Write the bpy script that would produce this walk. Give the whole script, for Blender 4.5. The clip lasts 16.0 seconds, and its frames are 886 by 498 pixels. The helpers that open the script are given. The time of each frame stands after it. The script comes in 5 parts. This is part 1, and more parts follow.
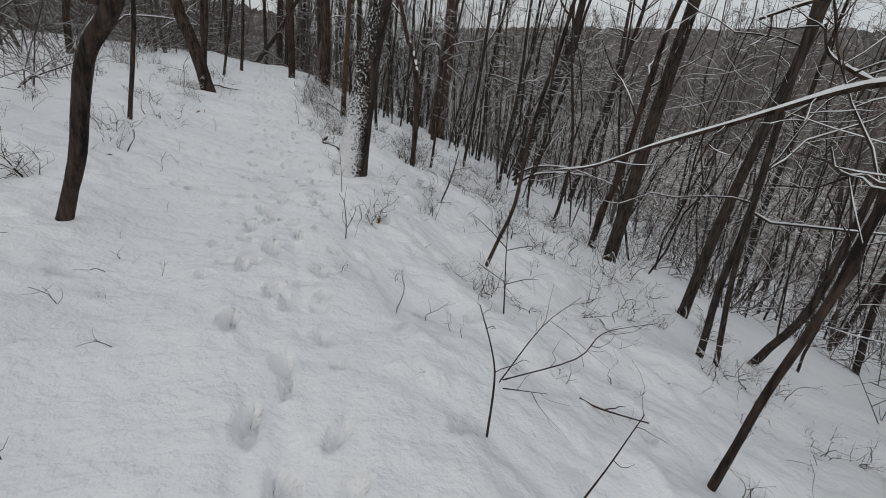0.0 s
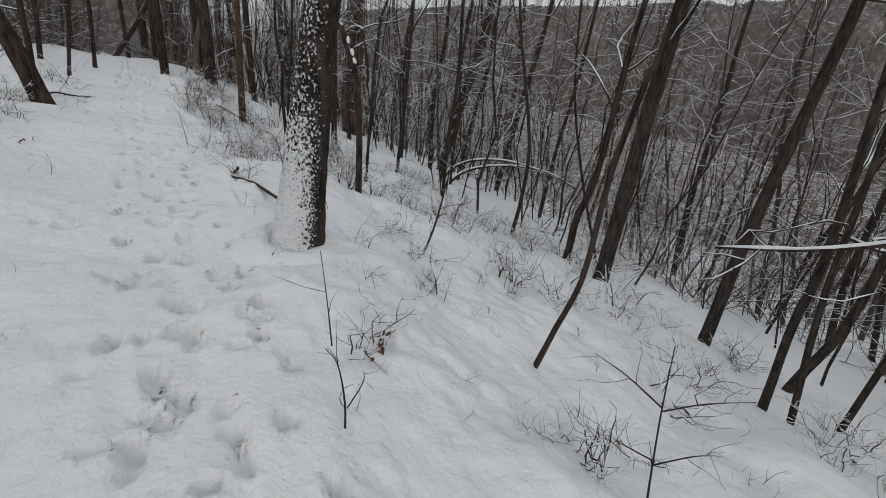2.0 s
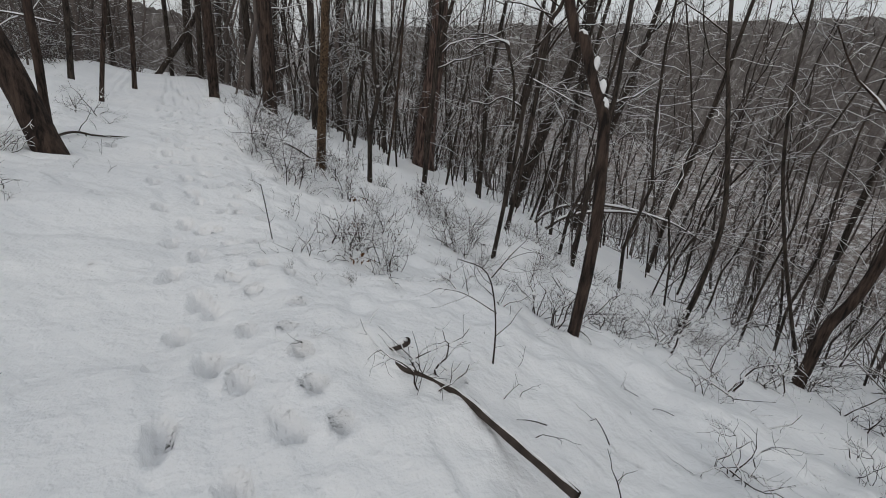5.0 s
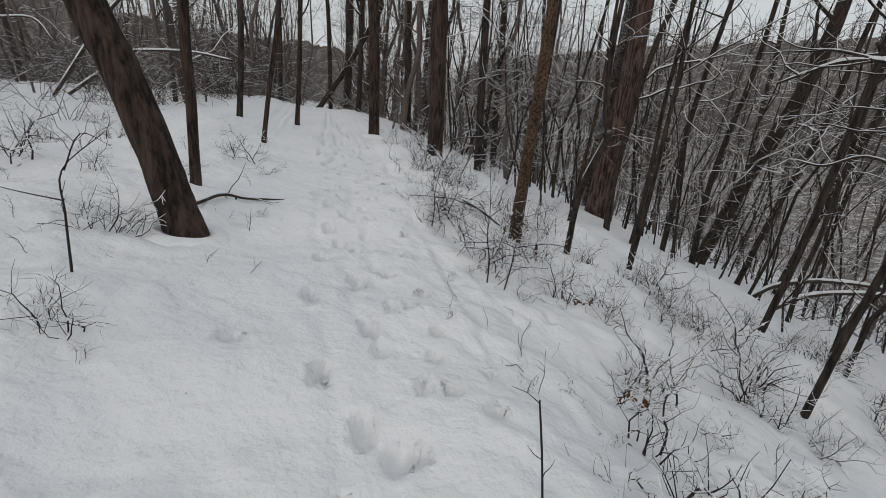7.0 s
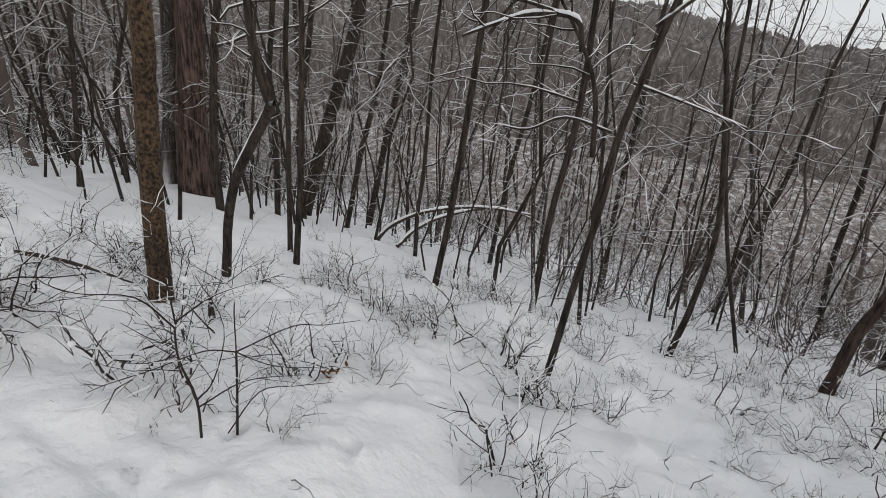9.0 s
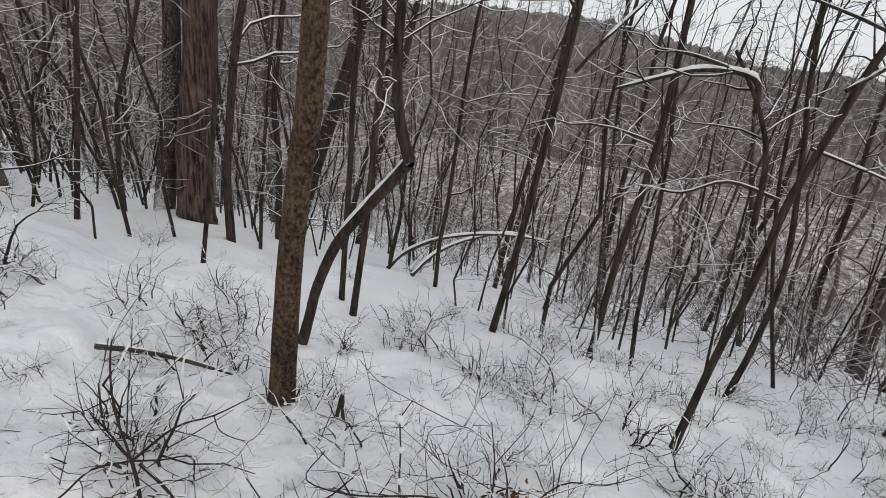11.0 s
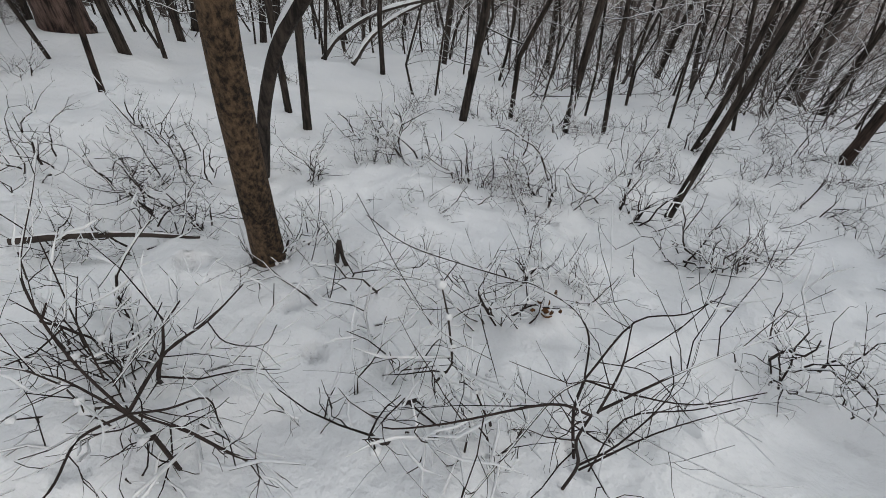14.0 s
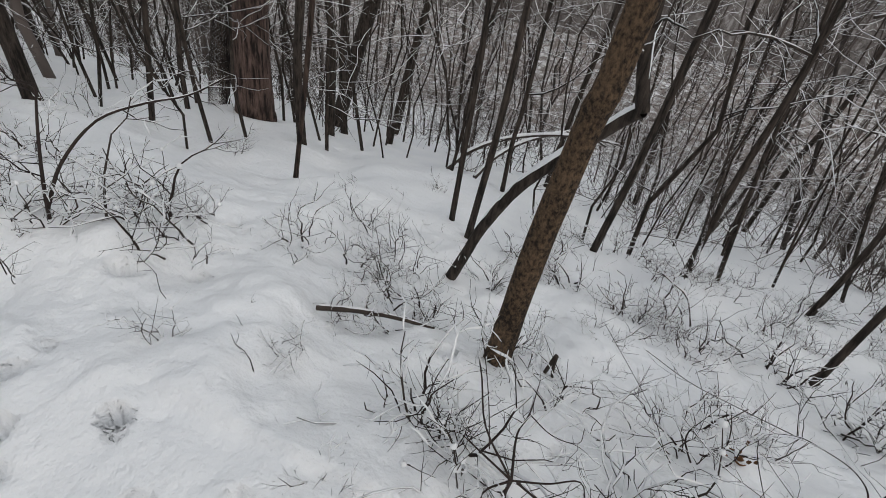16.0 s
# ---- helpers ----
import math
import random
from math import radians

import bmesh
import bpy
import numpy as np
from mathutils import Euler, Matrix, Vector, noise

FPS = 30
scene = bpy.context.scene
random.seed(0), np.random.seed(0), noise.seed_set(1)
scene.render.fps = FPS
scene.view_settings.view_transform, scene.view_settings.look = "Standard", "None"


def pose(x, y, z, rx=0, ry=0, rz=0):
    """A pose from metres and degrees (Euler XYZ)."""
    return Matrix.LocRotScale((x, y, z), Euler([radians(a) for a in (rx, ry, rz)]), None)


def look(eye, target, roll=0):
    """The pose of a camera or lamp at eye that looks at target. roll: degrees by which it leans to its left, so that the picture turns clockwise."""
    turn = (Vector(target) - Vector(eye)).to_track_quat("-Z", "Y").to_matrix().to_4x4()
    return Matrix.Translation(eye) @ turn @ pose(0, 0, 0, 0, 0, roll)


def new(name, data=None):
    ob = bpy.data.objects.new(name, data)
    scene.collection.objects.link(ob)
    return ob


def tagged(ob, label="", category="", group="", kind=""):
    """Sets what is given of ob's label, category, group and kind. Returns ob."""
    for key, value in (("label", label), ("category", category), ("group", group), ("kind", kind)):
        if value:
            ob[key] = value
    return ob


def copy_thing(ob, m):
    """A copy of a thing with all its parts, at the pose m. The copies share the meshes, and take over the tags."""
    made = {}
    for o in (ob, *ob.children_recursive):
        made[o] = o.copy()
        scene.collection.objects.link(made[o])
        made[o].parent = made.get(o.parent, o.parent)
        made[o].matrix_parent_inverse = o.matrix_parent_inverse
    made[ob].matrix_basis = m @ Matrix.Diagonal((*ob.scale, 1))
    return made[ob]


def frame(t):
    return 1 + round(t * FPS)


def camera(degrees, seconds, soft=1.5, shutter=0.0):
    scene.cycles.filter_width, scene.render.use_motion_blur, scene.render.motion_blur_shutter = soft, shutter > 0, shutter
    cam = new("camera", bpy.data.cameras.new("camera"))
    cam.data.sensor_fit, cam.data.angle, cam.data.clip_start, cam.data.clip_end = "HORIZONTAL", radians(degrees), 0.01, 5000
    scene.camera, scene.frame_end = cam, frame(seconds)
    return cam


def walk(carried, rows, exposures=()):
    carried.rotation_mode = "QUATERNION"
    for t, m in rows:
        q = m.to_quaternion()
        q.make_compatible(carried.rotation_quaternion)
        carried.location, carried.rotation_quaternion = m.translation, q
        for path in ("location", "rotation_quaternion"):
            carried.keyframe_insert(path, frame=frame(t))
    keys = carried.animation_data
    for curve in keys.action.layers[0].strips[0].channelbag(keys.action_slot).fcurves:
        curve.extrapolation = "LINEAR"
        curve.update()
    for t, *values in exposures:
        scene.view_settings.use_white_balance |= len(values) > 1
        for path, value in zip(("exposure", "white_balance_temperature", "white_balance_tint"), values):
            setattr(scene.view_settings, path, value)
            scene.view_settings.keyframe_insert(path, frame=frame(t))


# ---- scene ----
cam = camera(85.3, 16.0, soft=0.85)
PATH = [
    (0, (0.050, 0.397, 1.503), (0.729, 2.119, 0.744), 7.04),
    (0.5, (0.189, 0.892, 1.535), (1.252, 2.416, 0.796), 7.30),
    (1, (0.138, 1.389, 1.556), (1.411, 2.737, 0.807), 6.92),
    (1.5, (0.198, 2.092, 1.472), (1.385, 3.512, 0.715), 5.74),
    (2, (0.099, 2.766, 1.446), (1.108, 4.307, 0.666), 5.25),
    (2.5, (0.078, 3.353, 1.500), (1.043, 4.926, 0.727), 5.58),
    (3, (0.063, 4.027, 1.548), (0.969, 5.635, 0.779), 5.66),
    (3.5, (0.041, 4.659, 1.544), (0.881, 6.309, 0.789), 5.48),
    (3.7, (0.068, 4.870, 1.510), (0.895, 6.527, 0.756), 5.35),
    (5.8, (0.040, 7.511, 1.304), (1.019, 9.103, 0.592), 5.55),
    (6, (0.058, 7.780, 1.299), (1.008, 9.399, 0.609), 5.70),
    (6.5, (0.036, 8.482, 1.311), (0.690, 10.241, 0.620), 4.63),
    (7, (-0.091, 9.056, 1.305), (0.373, 10.879, 0.627), 4.04),
    (7.5, (-0.019, 9.522, 1.297), (0.775, 11.224, 0.609), 4.19),
    (8, (0.128, 10.015, 1.281), (1.344, 11.430, 0.562), 3.99),
    (8.5, (0.161, 10.565, 1.278), (1.776, 11.479, 0.532), 4.99),
    (9, (0.185, 11.078, 1.280), (1.870, 11.857, 0.537), 5.45),
    (9.5, (0.099, 11.556, 1.317), (1.791, 12.329, 0.581), 5.45),
    (9.7, (0.084, 11.729, 1.345), (1.786, 12.489, 0.621), 5.34),
    (11.8, (0.224, 12.862, 1.468), (2.014, 13.329, 0.708), 7.15),
    (12, (0.220, 12.936, 1.482), (2.009, 13.344, 0.687), 6.72),
    (12.5, (0.324, 12.981, 1.468), (2.049, 13.242, 0.490), 6.40),
    (13, (0.526, 12.952, 1.320), (2.010, 13.137, -0.008), 6.00),
    (13.5, (0.587, 12.938, 1.284), (1.939, 13.122, -0.179), 4.68),
    (14, (0.602, 12.949, 1.301), (1.984, 13.179, -0.127), 3.83),
    (14.5, (0.560, 13.005, 1.355), (2.029, 13.292, 0.030), 5.19),
    (15, (0.376, 13.201, 1.443), (1.970, 13.496, 0.273), 7.87),
    (15.5, (0.156, 13.510, 1.553), (1.748, 13.894, 0.407), 8.50),
    (16, (0.033, 13.825, 1.584), (1.601, 14.338, 0.453), 9.10),
]
walk(cam, [(t, look(eye, target, roll)) for t, eye, target, roll in PATH],
     exposures=[(0, -0.18, 6500, 10), (3.5, -0.12, 6500, 10), (7, -0.08, 6550, 10.5), (8, 0.08, 6570, 11), (9, 0.22, 6640, 12), (12, 0.42, 6620, 12), (12.7, 0.47, 6580, 11), (13.1, 0.4, 6500, 10),
                (13.6, 0.2, 6500, 10), (14.2, 0.14, 6500, 10), (15, 0.14, 6520, 10), (16, 0.2, 6560, 10.5)])

# ---- overcast winter light ----
world = bpy.data.worlds.new("overcast_sky")
scene.world = world
world.use_nodes = True
wn, wl = world.node_tree.nodes, world.node_tree.links
wn.clear()
w_out, w_bg = wn.new("ShaderNodeOutputWorld"), wn.new("ShaderNodeBackground")
w_sky, w_mix = wn.new("ShaderNodeTexSky"), wn.new("ShaderNodeMixRGB")
w_sky.sky_type, w_sky.sun_disc = "NISHITA", False
w_sky.sun_elevation, w_sky.sun_rotation = radians(24), radians(215)
w_sky.dust_density, w_sky.air_density = 4.0, 1.0
w_mix.inputs[0].default_value = 0.82
w_mix.inputs[2].default_value = (8.2, 8.55, 8.8, 1)
w_bg.inputs[1].default_value = 0.085
wl.new(w_sky.outputs[0], w_mix.inputs[1])
wl.new(w_mix.outputs[0], w_bg.inputs[0])
wl.new(w_bg.outputs[0], w_out.inputs[0])

sun = new("sun", bpy.data.lights.new("sun", "SUN"))
sun.data.energy, sun.data.angle, sun.data.color = 0.55, radians(40), (1.0, 0.97, 0.93)
sun.matrix_world = look((-30, -42, 24), (0, 0, 0))

# ---- materials ----
def material(name, rough=0.8):
    m = bpy.data.materials.new(name)
    m.use_nodes = True
    n, l = m.node_tree.nodes, m.node_tree.links
    b = n["Principled BSDF"]
    b.inputs["Roughness"].default_value = rough
    b.inputs["Specular IOR Level"].default_value = 0.25
    return m, n, l, b


def coords(n, l, scale):
    c, m = n.new("ShaderNodeTexCoord"), n.new("ShaderNodeMapping")
    m.inputs["Scale"].default_value = scale
    l.new(c.outputs["Object"], m.inputs[0])
    return m.outputs[0]


def grain(n, l, vec, scale, detail=4, rough=0.55):
    t = n.new("ShaderNodeTexNoise")
    t.inputs["Scale"].default_value, t.inputs["Detail"].default_value, t.inputs["Roughness"].default_value = scale, detail, rough
    l.new(vec, t.inputs["Vector"])
    return t.outputs["Fac"]


def ramp(n, l, fac, stops):
    r = n.new("ShaderNodeValToRGB")
    while len(r.color_ramp.elements) < len(stops):
        r.color_ramp.elements.new(0.5)
    for e, (p, c) in zip(r.color_ramp.elements, stops):
        e.position, e.color = p, (*c, 1)
    l.new(fac, r.inputs[0])
    return r.outputs[0]


def bump(n, l, b, fac, strength, distance, prev=None):
    u = n.new("ShaderNodeBump")
    u.inputs["Strength"].default_value, u.inputs["Distance"].default_value = strength, distance
    l.new(fac, u.inputs["Height"])
    if prev:
        l.new(prev, u.inputs["Normal"])
    l.new(u.outputs[0], b.inputs["Normal"])
    return u.outputs[0]


def math_node(n, l, op, a, c):
    q = n.new("ShaderNodeMath")
    q.operation = op
    for i, v in enumerate((a, c)):
        if isinstance(v, (int, float)):
            q.inputs[i].default_value = v
        else:
            l.new(v, q.inputs[i])
    return q.outputs[0]


def snow_ground_material():
    m, n, l, b = material("trodden_snow", 0.7)
    v = coords(n, l, (1, 1, 1))
    broad, mid, fine = grain(n, l, v, 0.7, 3), grain(n, l, v, 6, 4), grain(n, l, v, 90, 3)
    white = ramp(n, l, broad, [(0.3, (0.81, 0.82, 0.84)), (0.7, (0.88, 0.883, 0.89))])
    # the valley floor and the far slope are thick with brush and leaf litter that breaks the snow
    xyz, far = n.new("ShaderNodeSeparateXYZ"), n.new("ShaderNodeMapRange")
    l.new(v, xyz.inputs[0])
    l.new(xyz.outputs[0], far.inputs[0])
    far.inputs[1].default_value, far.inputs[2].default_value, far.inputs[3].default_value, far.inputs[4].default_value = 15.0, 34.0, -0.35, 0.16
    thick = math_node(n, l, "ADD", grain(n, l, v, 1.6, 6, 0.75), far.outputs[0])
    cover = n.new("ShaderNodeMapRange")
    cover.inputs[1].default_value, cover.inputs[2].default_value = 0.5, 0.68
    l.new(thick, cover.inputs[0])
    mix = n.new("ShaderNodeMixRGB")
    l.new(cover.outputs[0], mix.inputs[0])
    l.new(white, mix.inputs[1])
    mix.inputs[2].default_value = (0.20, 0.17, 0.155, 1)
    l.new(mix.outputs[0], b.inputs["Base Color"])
    p = bump(n, l, b, mid, 0.75, 0.05)
    p = bump(n, l, b, grain(n, l, v, 22, 3), 0.6, 0.02, p)
    bump(n, l, b, fine, 0.15, 0.006, p)
    return m


def snow_material():
    m, n, l, b = material("clinging_snow", 0.65)
    v = coords(n, l, (1, 1, 1))
    mid = grain(n, l, v, 14, 3)
    l.new(ramp(n, l, mid, [(0.3, (0.78, 0.79, 0.81)), (0.7, (0.88, 0.885, 0.89))]), b.inputs["Base Color"])
    bump(n, l, b, mid, 0.4, 0.02)
    return m


def bark_material(name, dark, light, furrow=26, depth=0.02, snow=0.0, snow_scale=24.0, lean=(-0.8, -0.6), low=1.2, flat=0.25, long=0.16, boost=0.3):
    """Furrowed bark; snow: how much wind-blown snow sticks to the side that faces lean, most near the ground."""
    m, n, l, b = material(name, 0.9)
    v = coords(n, l, (1, 1, long))
    ridge, blotch = grain(n, l, v, furrow, 5, 0.65), grain(n, l, coords(n, l, (1, 1, 0.5)), 5, 3)
    fac = math_node(n, l, "ADD", math_node(n, l, "MULTIPLY", ridge, 0.7), math_node(n, l, "MULTIPLY", blotch, 0.3))
    colour = ramp(n, l, fac, [(0.41, dark), (0.6, light)])
    p = bump(n, l, b, ridge, 0.9, depth)
    if snow:
        g, s = n.new("ShaderNodeNewGeometry"), n.new("ShaderNodeVectorMath")
        s.operation, s.inputs[1].default_value = "DOT_PRODUCT", (*lean, 0.35)
        l.new(g.outputs["Normal"], s.inputs[0])
        xyz = n.new("ShaderNodeSeparateXYZ")
        l.new(coords(n, l, (1, 1, 1)), xyz.inputs[0])
        base = n.new("ShaderNodeMapRange")
        base.inputs[1].default_value, base.inputs[2].default_value, base.inputs[3].default_value, base.inputs[4].default_value = 0.0, low, boost, 0.0
        l.new(xyz.outputs[2], base.inputs[0])
        flakes = grain(n, l, coords(n, l, (1, 1, 0.8)), snow_scale, 3, 0.6)
        clump = grain(n, l, v, 4, 2)
        side = math_node(n, l, "MULTIPLY", s.outputs["Value"], math_node(n, l, "ADD", base.outputs[0], flat))
        a = math_node(n, l, "ADD", flakes, side)
        a = math_node(n, l, "ADD", a, math_node(n, l, "MULTIPLY", math_node(n, l, "SUBTRACT", clump, 0.5), 0.25))
        mask = n.new("ShaderNodeMapRange")
        mask.inputs[1].default_value, mask.inputs[2].default_value = 0.74 - 0.2 * snow, 0.80 - 0.2 * snow
        l.new(a, mask.inputs[0])
        mix = n.new("ShaderNodeMixRGB")
        l.new(mask.outputs[0], mix.inputs[0])
        l.new(colour, mix.inputs[1])
        mix.inputs[2].default_value = (0.84, 0.85, 0.87, 1)
        colour = mix.outputs[0]
        p = bump(n, l, b, mask.outputs[0], 0.8, 0.02, p)
        bump(n, l, b, grain(n, l, coords(n, l, (1, 1, 1.7)), 26, 2), 0.9, 0.05, p)
    l.new(colour, b.inputs["Base Color"])
    return m


def plain_wood(name, dark, light, scale=18):
    m, n, l, b = material(name, 0.85)
    f = grain(n, l, coords(n, l, (1, 1, 0.3)), scale, 4)
    i = n.new("ShaderNodeNewGeometry")
    k = math_node(n, l, "ADD", math_node(n, l, "MULTIPLY", f, 0.6), math_node(n, l, "MULTIPLY", i.outputs["Random Per Island"], 0.4))
    l.new(ramp(n, l, k, [(0.3, dark), (0.7, light)]), b.inputs["Base Color"])
    bump(n, l, b, f, 0.5, 0.01)
    return m


SNOW_GROUND = snow_ground_material()
SNOW = snow_material()
BARK_BIG = bark_material("snow_plastered_bark", (0.011, 0.009, 0.008), (0.07, 0.052, 0.043), 22, 0.03, 0.36, 60, (-0.85, -0.45), 1.2, 0.15, boost=0.40)
BARK_LEAN = bark_material("brown_ridged_bark", (0.011, 0.008, 0.007), (0.075, 0.051, 0.04), 26, 0.03)
BARK_OLIVE = bark_material("olive_brown_scaly_bark", (0.018, 0.013, 0.009), (0.155, 0.100, 0.060), 52, 0.03, long=0.75)
BARK_RED = bark_material("reddish_furrowed_oak_bark", (0.016, 0.011, 0.0095), (0.15, 0.10, 0.084), 22, 0.05, long=0.12)
BARK_GREY = bark_material("grey_brown_bark", (0.012, 0.0095, 0.008), (0.064, 0.050, 0.041), 34, 0.012)
BARK_SNOWY = bark_material("snow_streaked_bark", (0.014, 0.011, 0.010), (0.08, 0.064, 0.055), 34, 0.012, 0.03, 70, (-0.9, -0.3), 0.9, 0.18)
TWIG = plain_wood("dark_twig_wood", (0.013, 0.0095, 0.0085), (0.05, 0.036, 0.031))
BRUSH = plain_wood("grey_brown_brushwood", (0.02, 0.016, 0.014), (0.075, 0.059, 0.05))
# atmospheric haze is put into this wood's colour: paler than the near bark
HAZED_WOOD = plain_wood("haze_paled_tree_wood", (0.034, 0.028, 0.025), (0.15, 0.124, 0.112), 3)
LEAF = plain_wood("withered_leaf", (0.10, 0.045, 0.02), (0.22, 0.11, 0.05), 40)


# ---- mesh helpers ----
ROUND = {}
for _k in range(3, 26):
    _a = np.arange(_k) * 2 * np.pi / _k
    ROUND[_k] = np.cos(_a)[None, :, None], np.sin(_a)[None, :, None]


def turned(a, b):
    """The cross product, row by row."""
    return np.stack([a[:, 1] * b[:, 2] - a[:, 2] * b[:, 1], a[:, 2] * b[:, 0] - a[:, 0] * b[:, 2], a[:, 0] * b[:, 1] - a[:, 1] * b[:, 0]], 1)


class Shape:
    """Gathers tubes and builds one mesh of them."""

    def __init__(self):
        self.v, self.f, self.n = [], [], 0

    def tube(self, pts, radii, sides=6, cap=True, rough=0.0, rng=None):
        pts = np.asarray(pts, float)
        tan = np.empty_like(pts)
        tan[1:-1] = pts[2:] - pts[:-2]
        tan[0], tan[-1] = pts[1] - pts[0], pts[-1] - pts[-2]
        tan /= np.sqrt((tan * tan).sum(1))[:, None] + 1e-9
        ref = (1.0, 0.0, 0.0) if abs(tan[0, 0]) < 0.8 else (0.0, 1.0, 0.0)
        u = turned(tan, np.array([ref]))
        u /= np.sqrt((u * u).sum(1))[:, None] + 1e-9
        w = turned(tan, u)
        co, si = ROUND[sides]
        rad = np.asarray(radii, float)[:, None, None] * np.ones((1, sides, 1))
        if rough and rng is not None:
            rad = rad * (1 + rough * (rng.random((len(pts), sides, 1)) - 0.5) * 2)
        ring = pts[:, None] + rad * (co * u[:, None] + si * w[:, None])
        base = self.n
        self.v.append(ring.reshape(-1, 3))
        k, m = np.arange(len(pts) - 1)[:, None], np.arange(sides)[None]
        i0, i1 = base + k * sides + m, base + k * sides + (m + 1) % sides
        self.f.append(np.stack([i0, i1, i1 + sides, i0 + sides], -1).reshape(-1, 4))
        self.n += len(pts) * sides
        if cap and sides == 4:
            e = base + (len(pts) - 1) * sides
            self.f.append(np.array([[e, e + 1, e + 2, e + 3]]))
        return self

    def arrays(self):
        return np.concatenate(self.v), np.concatenate(self.f)

    def mesh(self, name, mat):
        v, f = self.arrays()
        return quads(name, v, f, mat)


def quads(name, v, f, mat):
    me = bpy.data.meshes.new(name)
    me.vertices.add(len(v))
    me.vertices.foreach_set("co", np.asarray(v, np.float32).ravel())
    me.loops.add(f.size)
    me.loops.foreach_set("vertex_index", f.ravel().astype(np.int32))
    me.polygons.add(len(f))
    me.polygons.foreach_set("loop_start", np.arange(0, f.size, 4, dtype=np.int32))
    me.polygons.foreach_set("use_smooth", np.ones(len(f), bool))
    me.update(calc_edges=True)
    me.materials.append(mat)
    return me


def part(name, shape, mat, parent, label=""):
    ob = new(name, shape.mesh(name, mat))
    ob.parent = parent
    return tagged(ob, label)


def thing(name, place, label, category, group=""):
    ob = new(name)
    ob.empty_display_size = 0.1
    ob.matrix_world = Matrix.Translation(place)
    return tagged(ob, label, category, group)


def smooth(pts, per=4):
    """A smooth curve through the given (x, y, z, r) points."""
    p = np.asarray(pts, float)
    if len(p) < 3:
        p = np.array([p[0], (p[0] + p[-1]) / 2, p[-1]])
    e = np.vstack([2 * p[0] - p[1], p, 2 * p[-1] - p[-2]])
    out = []
    for i in range(1, len(e) - 2):
        for s in np.arange(per) / per:
            a, b, c, d = e[i - 1], e[i], e[i + 1], e[i + 2]
            out.append(0.5 * (2 * b + (c - a) * s + (2 * a - 5 * b + 4 * c - d) * s * s + (3 * b - a - 3 * c + d) * s ** 3))
    out.append(p[-1])
    return np.array(out)


def branch(rng, start, way, length, r0, steps=5, wander=0.25, lift=0.12, r1=0.35):
    """A wandering branch as points and radii."""
    p, d = np.array(start, float), np.array(way, float)
    d /= np.linalg.norm(d)
    pts = [p.copy()]
    for _ in range(steps):
        d = d + rng.normal(0, wander, 3) + np.array([0, 0, lift])
        d /= np.linalg.norm(d)
        p = p + d * length / steps
        pts.append(p.copy())
    return np.array(pts), np.linspace(r0, r0 * r1, steps + 1)


def snow_on(shape, pts, radii, amount=0.8, least=0.004, rng=None, steep=0.8):
    """A ridge of snow along the top of a branch, where it is not too steep."""
    d = np.diff(pts, axis=0)
    flat = np.abs(d[:, 2]) / (np.linalg.norm(d, axis=1) + 1e-9) < steep
    run = []
    for i in range(len(pts)):
        on = (i < len(flat) and flat[i]) or (i and flat[i - 1])
        if on:
            run.append(i)
        if (not on or i == len(pts) - 1) and len(run) > 1:
            r = np.maximum(np.asarray(radii)[run] * amount, least)
            r = r * (0.75 + 0.5 * rng.random(len(run)))
            q = pts[run] + np.array([0, 0, 1.0]) * (np.asarray(radii)[run] * 0.75 + r * 0.35)[:, None]
            r[0] *= 0.4
            r[-1] *= 0.3
            shape.tube(q, r, 3 if r.max() < 0.014 else 6)
        if not on:
            run = []


def twigs(rng, wood, snow, pts, radii, count, length, r, depth=1, spread=1.0, start=0.25, least=0.004, steps=4, clad=0.7):
    """Side twigs along a branch, with the snow that lies on them."""
    n = len(pts)
    for _ in range(count):
        f = start + (1 - start) * rng.random()
        i = min(int(f * (n - 1)), n - 2)
        s = f * (n - 1) - i
        at = pts[i] * (1 - s) + pts[i + 1] * s
        along = pts[i + 1] - pts[i]
        along = along / (np.linalg.norm(along) + 1e-9)
        side = turned(along[None], rng.normal(0, 1, (1, 3)))[0]
        side /= np.linalg.norm(side) + 1e-9
        ln = length * (0.5 + rng.random()) * (1.15 - 0.5 * f)
        q, qr = branch(rng, at, along * (1.1 - 0.5 * spread) + side * spread, ln, min(r, radii[i] * 0.7), steps, 0.22, 0.05, 0.4)
        wood.tube(q, qr, 3 if qr[0] < 0.009 else 5)
        if snow is not None and rng.random() < clad:
            snow_on(snow, q, qr, 0.85, least, rng)
        if depth > 1:
            twigs(rng, wood, snow, q, qr, 2, length * 0.5, r * 0.6, depth - 1, spread, 0.2, least, steps, clad)


# ---- the ground ----
def step(a, b, x):
    t = np.clip((x - a) / (b - a), 0, 1)
    return t * t * (3 - 2 * t)


def soft(d, w):
    return w * np.logaddexp(0, d / w)


